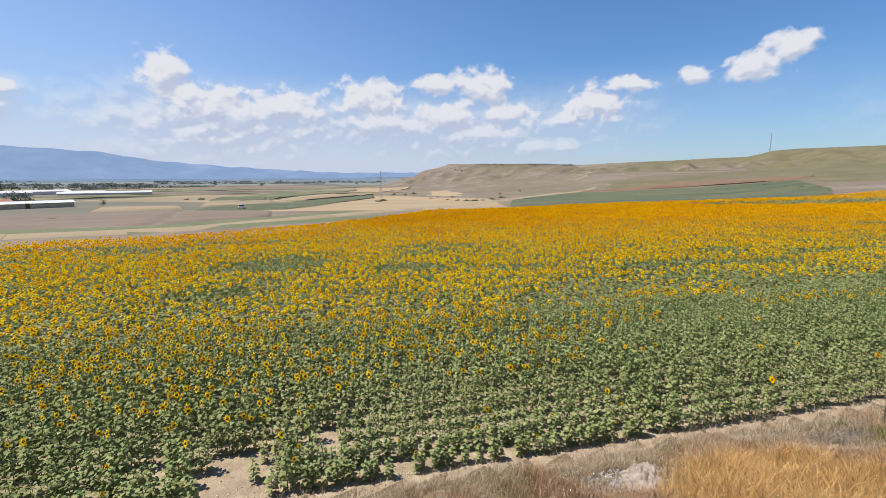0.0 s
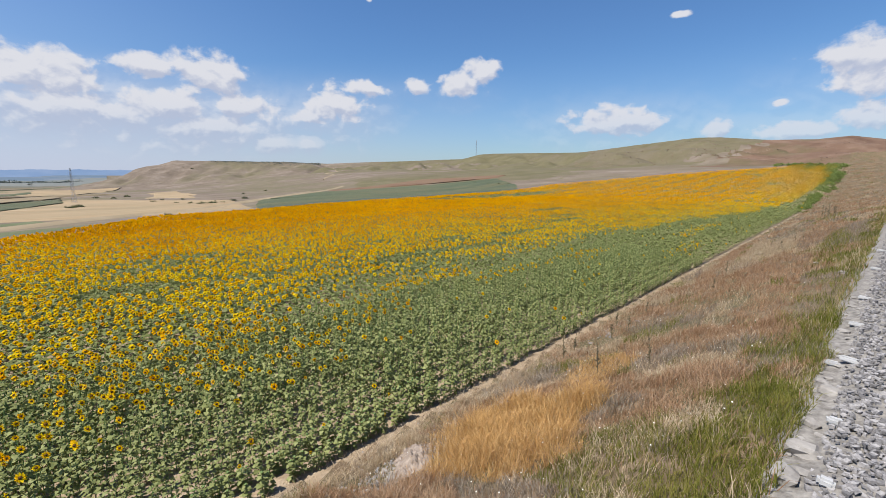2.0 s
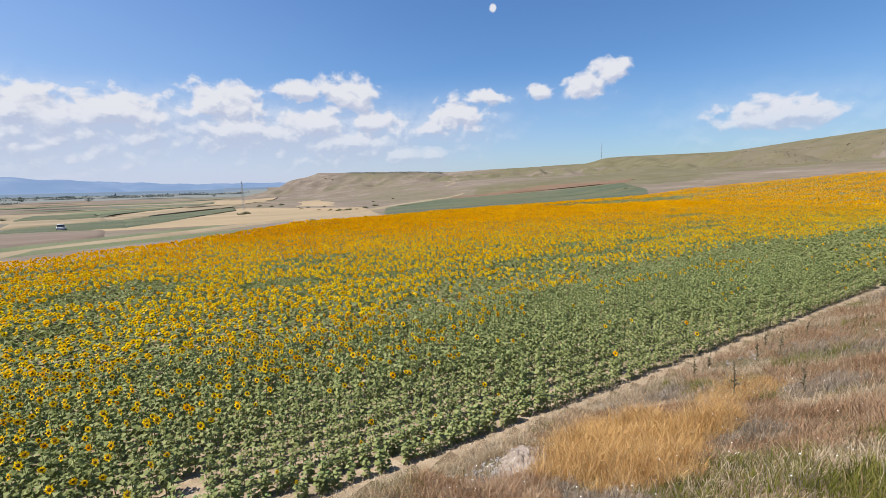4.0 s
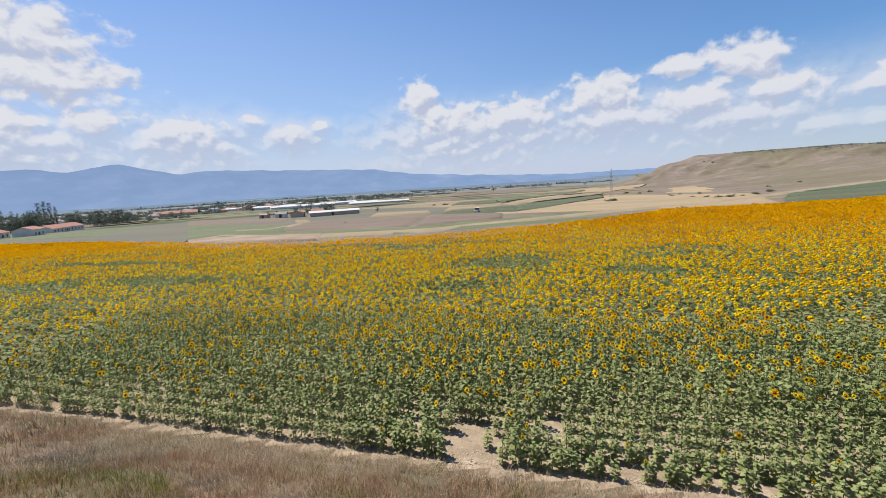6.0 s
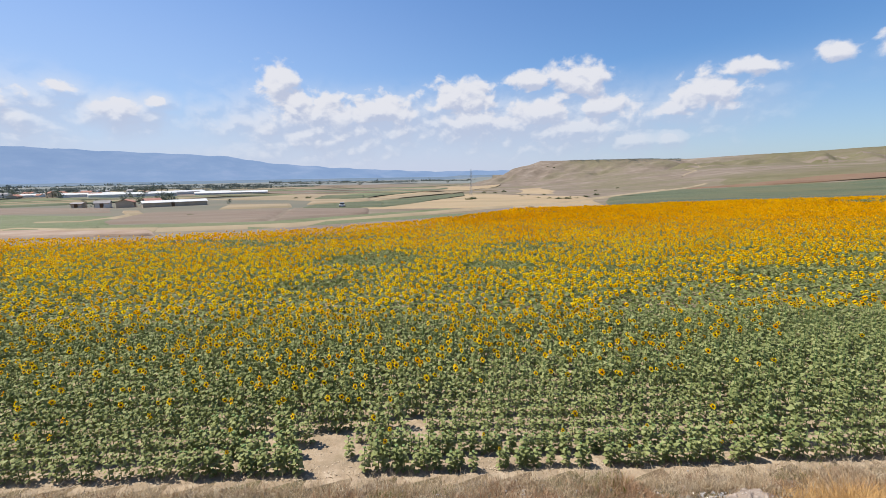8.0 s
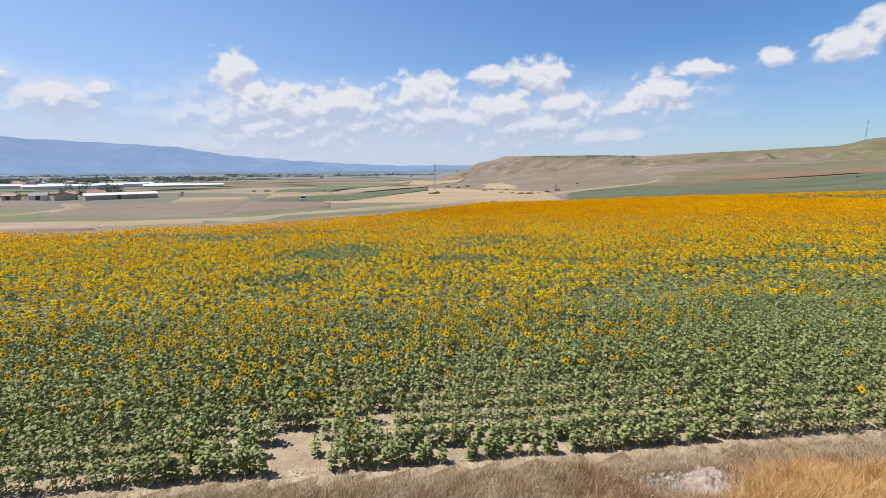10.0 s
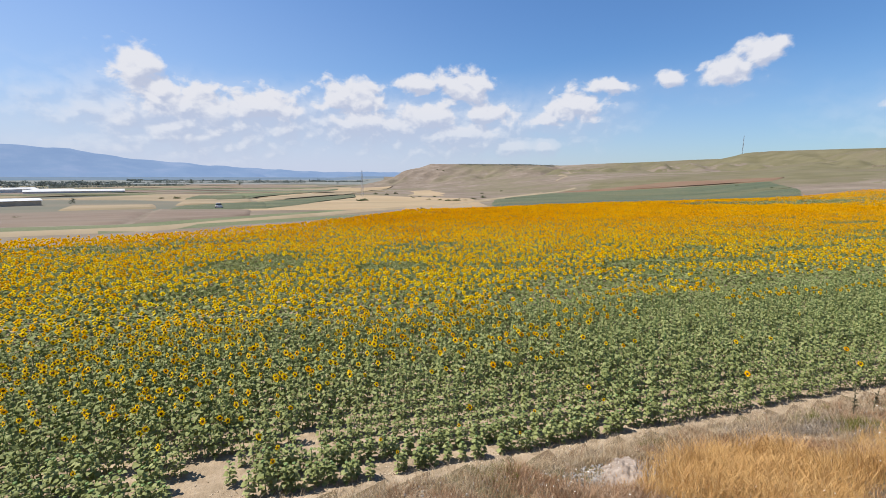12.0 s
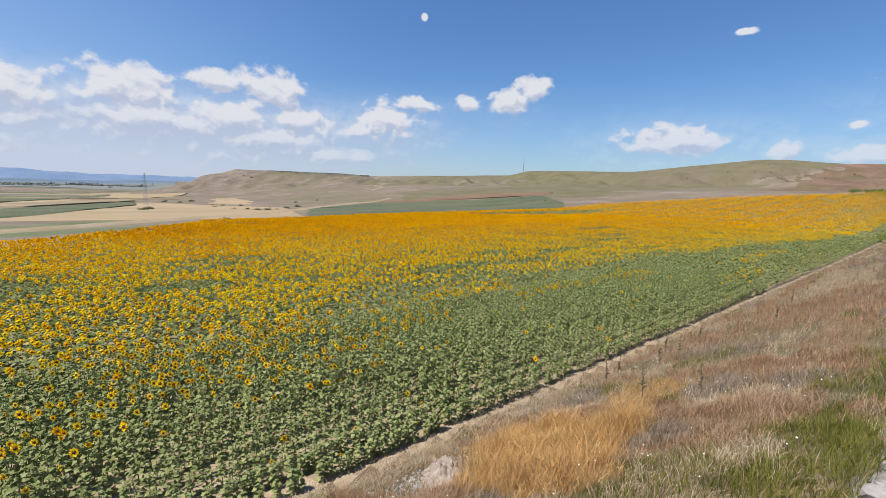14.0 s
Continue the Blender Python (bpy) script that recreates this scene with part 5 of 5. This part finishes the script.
# ---------- trees ----------
def tree_model(seed, high, spread_, tall_crown, foliage, label, category="tree"):
    r = np.random.default_rng(seed)
    thing = new("tree" if category == "tree" else "bush")
    base = 0.08 * high if tall_crown else 0.12 * high
    st = tube([(0, 0, -0.3), (0.1, 0, high * 0.3), (0.05, 0.1, high * 0.8)], [0.035 * high * 0.6, 0.02 * high, 0.006 * high], 6, 0)
    bits = [st]
    for k in range(5):
        a = k * 1.3
        f = 0.25 + 0.1 * k
        bits.append(tube([(0, 0, high * f), (math.cos(a) * spread_ * 0.3, math.sin(a) * spread_ * 0.3, high * (f + 0.15))], [0.012 * high, 0.004 * high], 4, 0))
    v, t, _ = joined(*bits)
    ob = new("trunk", mesh_from("trunk", v, t, [BARK]))
    ob.parent = thing
    lumps, each = (24, 30) if tall_crown else (20, 24)
    vs = []
    for k in range(lumps):
        f = (k + 0.5) / lumps
        if tall_crown:
            rad = spread_ * 0.5 * math.sin(math.pi * (0.10 + 0.86 * f) ** 0.8) ** 0.7
        else:
            rad = spread_ * 0.5 * math.sqrt(max(0.05, 1 - (2 * f - 0.85) ** 2))
        a = k * 2.4
        c = np.array([math.cos(a) * rad * 0.7, math.sin(a) * rad * 0.7, base + (high - base) * f]) + r.normal(0, 0.06 if tall_crown else 0.13, 3) * spread_
        size = spread_ * (0.22 if tall_crown else 0.2) * r.uniform(0.6, 1.35)
        p = r.normal(0, 1, (each, 3))
        p /= np.linalg.norm(p, axis=1)[:, None]
        p = c + p * size * r.uniform(0.3, 1.1, (each, 1)) * [1, 1, 1.7 if tall_crown else 0.85]
        d1, d2 = r.normal(0, 1, (each, 3)), r.normal(0, 1, (each, 3))
        w = 0.16 * spread_ ** 0.6 * (1.5 if tall_crown else 1.3)
        vs.append(np.stack([p, p + d1 * w * 0.6, p + d2 * w * 0.6], 1).reshape(-1, 3))
    v = np.concatenate(vs)
    ob = new("crown", mesh_from("crown", v, np.arange(len(v)).reshape(-1, 3), [foliage]))
    ob.parent = thing
    return tagged(thing, label, category)


poplars = [tree_model(70 + k, 18, 3.4, True, FOLIAGE, "tall slender dark green poplar near the farm") for k in range(2)]
rounds = [tree_model(75 + k, 7, 6.5, False, FOLIAGE, "dark green leafy tree among the village houses") for k in range(3)]
shrubs = [tree_model(80 + k, 1.6, 3.2, False, BUSH, "low olive-green bush on the dry slope", "bush") for k in range(2)]
used = set()


def plant_tree(models_, k, x, y, size, squash=1.0, group=""):
    model = models_[k % len(models_)]
    m = Matrix.Translation((x, y, float(ground_z(x, y)))) @ Matrix.Rotation(k * 1.9 + x, 4, "Z") @ Matrix.Diagonal((size * squash, size * squash, size, 1))
    if model.name in used:
        model = copy_thing(model, Matrix())
    used.add(model.name)
    model.matrix_basis = m
    if group:
        tagged(model, group=group)


def polar(az, r):
    return -math.sin(radians(az)) * r, math.cos(radians(az)) * r


for k, (az, r, s) in enumerate([(59.3, 470, 1.2), (58.9, 474, 1.25), (58.5, 478, 1.2), (58.1, 474, 1.0), (59.7, 482, 0.9), (64.3, 470, 1.1), (63.9, 474, 1.15), (63.5, 470, 1.1), (63.0, 476, 1.1), (62.7, 472, 1.05), (62.1, 474, 1.1),
                                (61.9, 480, 1.0), (61.2, 472, 0.9), (60.8, 478, 0.8), (60.3, 480, 0.6), (64.8, 474, 1.1), (65.3, 470, 1.05), (65.9, 474, 1.1), (66.5, 470, 1.0), (67.2, 474, 1.05), (68.0, 470, 1.1), (68.8, 474, 1.0),
                                (57.0, 485, 0.6), (56.4, 484, 0.55), (53.3, 520, 0.7), (41.0, 640, 0.6), (40.6, 645, 0.55), (32.6, 620, 0.6), (32.2, 618, 0.7), (31.5, 622, 0.6), (36.5, 660, 0.6), (44.0, 700, 0.7), (44.4, 704, 0.65)]):
    plant_tree(poplars, k, *polar(az, r), s, group="poplars near the farm")
tr = np.random.default_rng(13)
for k in range(70):
    az = tr.uniform(31, 66)
    r = tr.uniform(430, 900) if az > 50 else tr.uniform(560, 1000)
    plant_tree(rounds, k, *polar(az, r), tr.uniform(0.55, 1.25), group="trees of the village")
for k in range(46):
    plant_tree(rounds, k, *polar(tr.uniform(53, 68), tr.uniform(392, 450)), tr.uniform(1.0, 1.6), 1.15, group="trees of the village")
for k in range(16):
    plant_tree(rounds, k, *polar(tr.uniform(46, 53), tr.uniform(420, 520)), tr.uniform(0.4, 0.8), 1.4, group="trees of the village")
for k in range(12):
    az = tr.uniform(-4, 30)
    plant_tree(rounds, k, *polar(az, tr.uniform(1100, 2300)), tr.uniform(0.7, 1.3), 1.5, group="trees in the valley")
for k, (x, y, s) in enumerate([(-127, 203, 0.75), (-121, 207, 0.8), (-117, 205, 0.7), (-148, 196, 0.4), (-141, 193, 0.45), (-86, 198, 0.3), (-131, 200, 0.7), (-137, 205, 0.6), (-113, 201, 0.75), (-128, 192, 0.4)]):
    plant_tree(rounds, k, x - 4.5, y - 2.8, s, group="trees of the sheds")
for k, (x, y, s) in enumerate([(18, 191, 0.7), (15, 182, 0.6), (45, 214, 0.5), (52, 232, 0.5), (49, 240, 0.4), (-78, 250, 0.7), (-70, 247, 0.9), (-64, 252, 0.7), (204, 172, 0.45), (194, 154, 0.4), (197, 149, 0.5), (130, 300, 0.6), (100, 262, 0.5), (60, 230, 0.5), (-60, 108, 0.4), (26, 112, 0.4)]):
    plant_tree(shrubs, k, x, y, s * 0.55, 2.3, group="bushes on the slopes")
for k, (x, y, s) in enumerate([(46, 186, 0.50), (48, 175, 0.62), (49, 166, 0.74), (52, 164, 0.86), (56, 166, 0.50), (64, 178, 0.62), (74, 192, 0.74), (18, 186, 0.86), (16, 180, 0.50), (45, 307, 0.62), (40, 331, 0.74), (57, 340, 0.86), (220, 822, 0.50), (228, 805, 0.62)]):
    plant_tree(shrubs, k, x, y, s * (0.32 + 0.0008 * y), 2.4, group="scrub at the foot of the table land")
reeds = [tree_model(84 + k, 2.0, 3.0, False, LUSH, "lush green bush at the end of the field", "bush") for k in range(2)]
for k in range(170):
    f = tr.random() ** 0.7
    x = 120 + 215 * f
    y = 10.9 + tr.normal(0, 0.5 + 2.2 * f) + tr.random() * 30 * smooth(250, 330, x)
    plant_tree(reeds, k, x, y, tr.uniform(0.35, 0.8) * (0.5 + 0.6 * f), 1.5, group="bushes at the end of the field")


# ---------- buildings ----------
def box(bm, x0, x1, y0, y1, z0, z1):
    v = [bm.verts.new(p) for p in [(x0, y0, z0), (x1, y0, z0), (x1, y1, z0), (x0, y1, z0), (x0, y0, z1), (x1, y0, z1), (x1, y1, z1), (x0, y1, z1)]]
    for f in [(3, 2, 1, 0), (4, 5, 6, 7), (0, 1, 5, 4), (1, 2, 6, 5), (2, 3, 7, 6), (3, 0, 4, 7)]:
        bm.faces.new([v[i] for i in f])


def house(name, label, x, y, yaw, length, width, high, ridge, walls, roof, windows=3, door=True, eave=0.35, z=None, category="house", group=""):
    """A gabled building along its own x axis: walls with gables, an overhanging roof, doors and windows set in the walls."""
    thing = new(name)
    zz = float(ground_z(x, y)) - 0.3 if z is None else z
    thing.matrix_basis = Matrix.Translation((x, y, zz)) @ Matrix.Rotation(yaw, 4, "Z")
    a, b = length / 2, width / 2
    bm = bmesh.new()
    v = [bm.verts.new(p) for p in [(-a, -b, 0), (a, -b, 0), (a, b, 0), (-a, b, 0), (-a, -b, high), (a, -b, high), (a, b, high), (-a, b, high), (-a, 0, high + ridge), (a, 0, high + ridge)]]
    for f in [(0, 1, 5, 4), (2, 3, 7, 6), (1, 2, 6, 9, 5), (3, 0, 4, 8, 7), (3, 2, 1, 0)]:
        bm.faces.new([v[i] for i in f])
    part("wall", bm, walls, thing)
    bm = bmesh.new()
    t, e = 0.14, eave
    slope = ridge / b
    rows = [(-b - e, high - slope * e), (0, high + ridge), (b + e, high - slope * e)]
    lower = [[bm.verts.new((sx * (a + e), yy, z0 + 0.02)) for yy, z0 in rows] for sx in (-1, 1)]
    upper = [[bm.verts.new((sx * (a + e), yy, z0 + 0.02 + t)) for yy, z0 in rows] for sx in (-1, 1)]
    for k in (0, 1):
        bm.faces.new([upper[0][k], upper[1][k], upper[1][k + 1], upper[0][k + 1]])
        bm.faces.new([lower[0][k + 1], lower[1][k + 1], lower[1][k], lower[0][k]])
        for s in (0, 1):
            bm.faces.new([lower[s][k], lower[s][k + 1], upper[s][k + 1], upper[s][k]])
    for k in (0, 2):
        bm.faces.new([lower[0][k], lower[1][k], upper[1][k], upper[0][k]])
    bmesh.ops.recalc_face_normals(bm, faces=bm.faces[:])
    part("roof", bm, roof, thing)
    storeys = 2 if high > 4.6 else 1
    for side in (-1, 1):
        for s in range(storeys):
            for k in range(windows):
                wx = -a + length * (k + 0.7) / (windows + 0.4)
                bm = bmesh.new()
                box(bm, wx - 0.55, wx + 0.55, side * b - 0.04, side * b + 0.04, 1.1 + 2.8 * s, min(high - 0.25, 2.3 + 2.8 * s))
                part("window", bm, GLASS, thing)
    if door:
        bm = bmesh.new()
        box(bm, -a * 0.1 - 0.6, -a * 0.1 + 0.6, -b - 0.05, -b + 0.05, 0.2, 2.3)
        part("door", bm, WOOD, thing)
    return tagged(thing, label, category, group)


def bearing(x, y, turn=radians(1.3)):
    """The same place swung a little about the origin."""
    return x * math.cos(turn) - y * math.sin(turn), x * math.sin(turn) + y * math.cos(turn)


house("barn", "long barn with pale walls and a red tiled roof", -288, 180, math.atan2(32, -20), 34, 9, 3.0, 2.0, PLASTER, ROOF_RED, 9, category="barn")
house("farmhouse", "white farmhouse with a red tiled roof", -259, 148, math.atan2(20, -16), 13, 8, 3.7, 1.4, PLASTER, ROOF_RED, 3)
house("farmhouse", "low white farmhouse with a red tiled roof", -264, 136, math.atan2(20, -16), 12, 8, 3.2, 1.6, PLASTER, ROOF_RED, 3)
house("outbuilding", "small grey outbuilding with a weathered roof", -272, 112, 1.9, 10, 7, 3.0, 1.2, OCHRE, ROOF_GREY, 2)
house("outbuilding", "small pale outbuilding beside the farmhouse", -270, 119, 1.9, 6, 6, 2.8, 1.0, PLASTER, ROOF_GREY, 1)
house("shed", "long pale shed with a white metal roof", *bearing(-104, 187), 0.64, 23, 7, 2.1, 0.7, OCHRE, ROOF_PALE, 0, category="shed")
house("shed", "reddish brick outbuilding beside the long shed", *bearing(-124, 187), 2.02, 7, 6, 2.6, 0.9, OCHRE, ROOF_RED, 1, category="shed")
house("shed", "small white hut with an open doorway", *bearing(-134, 188), 0.42, 5, 4, 2.4, 0.9, PLASTER, ROOF_GREY, 1, category="shed")
house("shed", "small white hut with an open doorway", *bearing(-141, 197), 0.52, 5, 4, 2.3, 0.8, PLASTER, ROOF_GREY, 1, category="shed")
house("shed", "small tiled outbuilding beside the long shed", *bearing(-117, 193), 0.92, 6, 5, 2.6, 1.0, PLASTER, ROOF_RED, 1, category="shed")
house("shed", "small grey hut with a flat roof", *bearing(-147, 192), 0.22, 4, 4, 2.3, 0.4, OCHRE, ROOF_GREY, 1, category="shed")
house("greenhouse", "long low white greenhouse on the plain", *bearing(-220, 514), math.atan2(29, 68), 76, 9, 2.4, 1.6, ROOF_PALE, ROOF_PALE, 0, False, category="greenhouse")
house("greenhouse", "long low white greenhouse on the plain", *bearing(-268, 545), math.atan2(29, 68), 60, 9, 2.4, 1.6, ROOF_PALE, ROOF_PALE, 0, False, category="greenhouse")
for k, (x, y, l) in enumerate([(-491, 564, 48), (-400, 520, 60), (-335, 480, 62), (-292, 462, 40), (-440, 545, 40), (-300, 520, 60)]):
    house("livestock_shed", "long white-roofed livestock shed by the village", x, y, 0.55 + 0.1 * k, l, 12, 3.6, 1.5, PLASTER, ROOF_PALE, 0, False, category="shed", group="sheds by the village")
house("factory_hall", "broad hall with a faded red roof", -520, 470, 0.75, 52, 18, 4.2, 3.0, OCHRE, ROOF_RED, 0, False, category="hall")
house("factory_hall", "broad hall with a faded red roof", -548, 505, 0.75, 40, 14, 4.2, 2.6, OCHRE, ROOF_RED, 0, False, category="hall")
bm = bmesh.new()
box(bm, -14, 14, -0.15, 0.15, 0, 1.5)
yard_wall = part("yard_wall", bm, PLASTER)
yard_wall.matrix_basis = Matrix.Translation((-244, 122, float(ground_z(-244, 122)) - 0.2)) @ Matrix.Rotation(math.atan2(20, -16), 4, "Z")
tagged(yard_wall, "low white-washed yard wall before the farmhouse", "wall")
bm = bmesh.new()
box(bm, -14.1, 14.1, -0.22, 0.22, 1.503, 1.6)
part("coping", bm, ROOF_GREY, yard_wall)
hr = np.random.default_rng(17)
for k in range(44):
    az = hr.uniform(33, 66)
    x, y = polar(az, hr.uniform(600, 980) if az < 52 else hr.uniform(520, 900))
    red = hr.random() < 0.5
    house("house", "village house with " + ("a red roof" if red else "a grey roof") + " and pale walls", x, y, hr.uniform(0, 3.1), hr.uniform(9, 16), hr.uniform(8, 10), hr.choice([3.2, 5.6]), 1.8,
          PLASTER if hr.random() < 0.7 else OCHRE, ROOF_RED if red else ROOF_GREY, 2, group="houses of the village")


def small_car(x, y, yaw):
    """A small white hatchback: body, glazed cabin, wheels with hubs, lamps."""
    thing = new("car")
    thing.matrix_basis = Matrix.Translation((x, y, float(ground_z(x, y)) + 0.38)) @ Matrix.Rotation(yaw, 4, "Z")
    bm = bmesh.new()
    box(bm, -1.8, 1.8, -0.8, 0.8, 0.28, 0.85)
    bmesh.ops.bevel(bm, geom=bm.edges[:], offset=0.12, segments=2, affect="EDGES")
    body = part("body", bm, WHITE_PAINT, thing)
    bm = bmesh.new()
    box(bm, -1.5, 0.7, -0.72, 0.72, 0.8, 1.42)
    for v in bm.verts:
        if v.co.z > 1.2:
            v.co.x, v.co.y = v.co.x * 0.72 - 0.08, v.co.y * 0.82
    bmesh.ops.bevel(bm, geom=bm.edges[:], offset=0.06, segments=2, affect="EDGES")
    part("cabin", bm, GLASS, thing)
    bm = bmesh.new()
    box(bm, -1.2, 0.42, -0.6, 0.6, 1.4, 1.46)
    part("roof", bm, WHITE_PAINT, thing)
    for wx in (-1.15, 1.15):
        for wy in (-0.78, 0.78):
            bm = bmesh.new()
            bmesh.ops.create_cone(bm, cap_ends=True, segments=16, radius1=0.3, radius2=0.3, depth=0.2, matrix=Matrix.Translation((wx, wy, 0.3)) @ Matrix.Rotation(math.pi / 2, 4, "X"))
            wheel = part("wheel", bm, GLASS, thing)
            bm = bmesh.new()
            bmesh.ops.create_cone(bm, cap_ends=True, segments=12, radius1=0.18, radius2=0.15, depth=0.23, matrix=Matrix.Translation((wx, wy, 0.3)) @ Matrix.Rotation(math.pi / 2, 4, "X"))
            part("rim", bm, STEEL, wheel)
    for wx in (-1.79, 1.79):
        for wy in (-0.55, 0.55):
            bm = bmesh.new()
            box(bm, wx - 0.03, wx + 0.03, wy - 0.14, wy + 0.14, 0.58, 0.72)
            part("headlight" if wx > 0 else "tail_light", bm, GLASS if wx > 0 else ROOF_RED, thing)
    return tagged(thing, "small white car parked beside a ploughed field", "car")


small_car(-27.3, 131.6, 1.77)


# ---------- pylon and mast ----------
def strut(bm, a, b, w):
    a, b = Vector(a), Vector(b)
    m = (b - a).to_track_quat("Z", "Y").to_matrix().to_4x4()
    got = bmesh.ops.create_cube(bm, size=1.0)["verts"]
    bmesh.ops.scale(bm, verts=got, vec=(w, w, (b - a).length))
    bmesh.ops.transform(bm, verts=got, matrix=Matrix.Translation((a + b) / 2) @ m)


def lattice(name, label, x, y, high, base, top, w, steps, arms=()):
    """A tapering steel lattice: four legs, braces and cross arms."""
    thing = new(name)
    thing.matrix_basis = Matrix.Translation((x, y, float(ground_z(x, y)) - 0.2)) @ Matrix.Rotation(0.4, 4, "Z")
    at = lambda k, f: ((base + (top - base) * f) / 2 * (1, 1, -1, -1)[k % 4], (base + (top - base) * f) / 2 * (1, -1, -1, 1)[k % 4], high * f)
    for k in range(4):
        bm = bmesh.new()
        strut(bm, at(k, 0), at(k, 1), w)
        part("leg", bm, STEEL, thing)
        bm = bmesh.new()
        for s in range(steps):
            f, g = s / steps, (s + 1) / steps
            strut(bm, at(k, f), at(k + 1, g), w * 0.6)
            strut(bm, at(k + 1, f), at(k, g), w * 0.6)
            strut(bm, at(k, g), at(k + 1, g), w * 0.6)
        part("bracing", bm, STEEL, thing)
    for f, reach in arms:
        bm = bmesh.new()
        strut(bm, (-reach, 0, high * f), (reach, 0, high * f), w)
        strut(bm, (-reach, 0, high * f), (0, 0, high * (f + 0.06)), w * 0.7)
        strut(bm, (reach, 0, high * f), (0, 0, high * (f + 0.06)), w * 0.7)
        part("cross_arm", bm, STEEL, thing)
    return tagged(thing, label, "pylon" if arms else "mast")


lattice("power_pylon", "grey steel lattice power pylon in the valley", 22, 242, 15, 1.4, 0.3, 0.045, 9, [(0.86, 1.5), (0.74, 1.7)])
lattice("radio_mast", "tall thin steel lattice mast on the hill crest", 612, 514, 27, 0.9, 0.6, 0.10, 14)


# ---------- far hedges and woods ----------
def woodland(name, label, lines, r):
    """Rows of far trees, each row from one place to another as (degrees left, metres), joined."""
    vs = []
    for az0, r0, az1, r1, high, n in lines:
        f = r.random(n)
        rr = r0 + (r1 - r0) * f + r.normal(0, 12, n)
        aa = np.radians(az0 + (az1 - az0) * f)
        x, y = -np.sin(aa) * rr, np.cos(aa) * rr
        h = high * r.uniform(0.5, 1.2, n) * (0.6 + 0.5 * np.abs(wobble(x, y, 45)))
        z = ground_z(x, y)
        leaves = 26
        p = r.normal(0, 1, (n, leaves, 3))
        p /= np.linalg.norm(p, axis=2)[..., None]
        c = np.stack([x, y, z + h * 0.33], -1)[:, None] + p * (h[:, None] * 0.55)[..., None] * np.array([2.6, 2.6, 0.62])
        d1, d2 = r.normal(0, 1, (n, leaves, 3)), r.normal(0, 1, (n, leaves, 3))
        w = (h * 0.32)[:, None, None]
        vs.append(np.stack([c, c + d1 * w, c + d2 * w], 2).reshape(-1, 3))
    v = np.concatenate(vs)
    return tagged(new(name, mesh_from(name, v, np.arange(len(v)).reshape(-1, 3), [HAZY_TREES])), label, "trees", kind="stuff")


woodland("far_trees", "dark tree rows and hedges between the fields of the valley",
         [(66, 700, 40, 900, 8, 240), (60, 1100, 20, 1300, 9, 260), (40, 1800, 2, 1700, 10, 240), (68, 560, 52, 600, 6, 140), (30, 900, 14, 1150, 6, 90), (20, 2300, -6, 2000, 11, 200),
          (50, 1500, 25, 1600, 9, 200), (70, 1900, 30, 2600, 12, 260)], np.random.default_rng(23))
woodland("crest_plantation", "thin dark green plantation along the edge of the table land", [(-17.5, 885, -30, 838, 1.25, 900)], np.random.default_rng(29))

def soil_mound(x, y, long, wide, high, yaw, seed):
    """A heap of pale earth, lumpy and worn."""
    r = np.random.default_rng(seed)
    u, w = np.meshgrid(np.linspace(-1, 1, 34), np.linspace(-1, 1, 26))
    rad = np.hypot(u, w) + 0.12 * wobble(u * 3 + seed, w * 3, 1.0)
    up = np.clip(1 - rad, 0, 1) ** 0.7 * (1 + 0.35 * wobble(u * 5, w * 5 + seed, 1.0)) * high + r.normal(0, 0.012, u.shape)
    px, py = x + u * long * math.cos(yaw) - w * wide * math.sin(yaw), y + u * long * math.sin(yaw) + w * wide * math.cos(yaw)
    z = ground_z(px, py) - 0.05 + up
    i = np.arange(u.size).reshape(u.shape)
    q = np.stack([i[:-1, :-1], i[:-1, 1:], i[1:, 1:], i[1:, :-1]], -1).reshape(-1, 4)
    ob = new("soil_mound", mesh_from("soil_mound", np.stack([px, py, z], -1).reshape(-1, 3), np.concatenate([q[:, [0, 1, 2]], q[:, [0, 2, 3]]]), [PALE_EARTH]))
    return tagged(ob, "low heap of pale dry earth among the grass", "earth mound", "earth heaps on the bank")


soil_mound(6.6, 7.75, 1.5, 0.55, 0.28, 0.75, 3)
soil_mound(10.9, 7.9, 1.1, 0.36, 0.2, 0.3, 8)

# pale rubble on the bank and rocks on the hill
rr = np.random.default_rng(31)
n = 450
x, y = 6.3 + rr.normal(0, 0.8, n), 7.5 + rr.normal(0, 0.5, n)
x, y = np.append(x, rr.uniform(-2, 22, 350)), np.append(y, rr.uniform(7.6, 10.2, 350))
v, t, m = scatter(stones, np.stack([x, y, ground_z(x, y) + 0.01], -1), rr.uniform(0, 6.28, len(x)), rr.uniform(0.015, 0.06, len(x)), rr.integers(0, 5, len(x)))
tagged(new("rubble", mesh_from("rubble", v, t, [SLAB], m)), "pale rubble strewn over the dry bank", "rubble", kind="stuff")
n = 2600
x, y = rr.uniform(375, 500, n), rr.uniform(5, 240, n)
keep = wobble(x, y, 32) > -0.1
x, y = x[keep], y[keep]
v, t, m = scatter(chips, np.stack([x, y, ground_z(x, y) + 0.1], -1), rr.uniform(0, 6.28, len(x)), rr.uniform(0.15, 0.6, len(x)), rr.integers(0, 5, len(x)))
tagged(new("hill_rocks", mesh_from("hill_rocks", v, t, [CLIFF], m)), "pale rocks breaking through the grassy hillside", "rocks", kind="stuff")
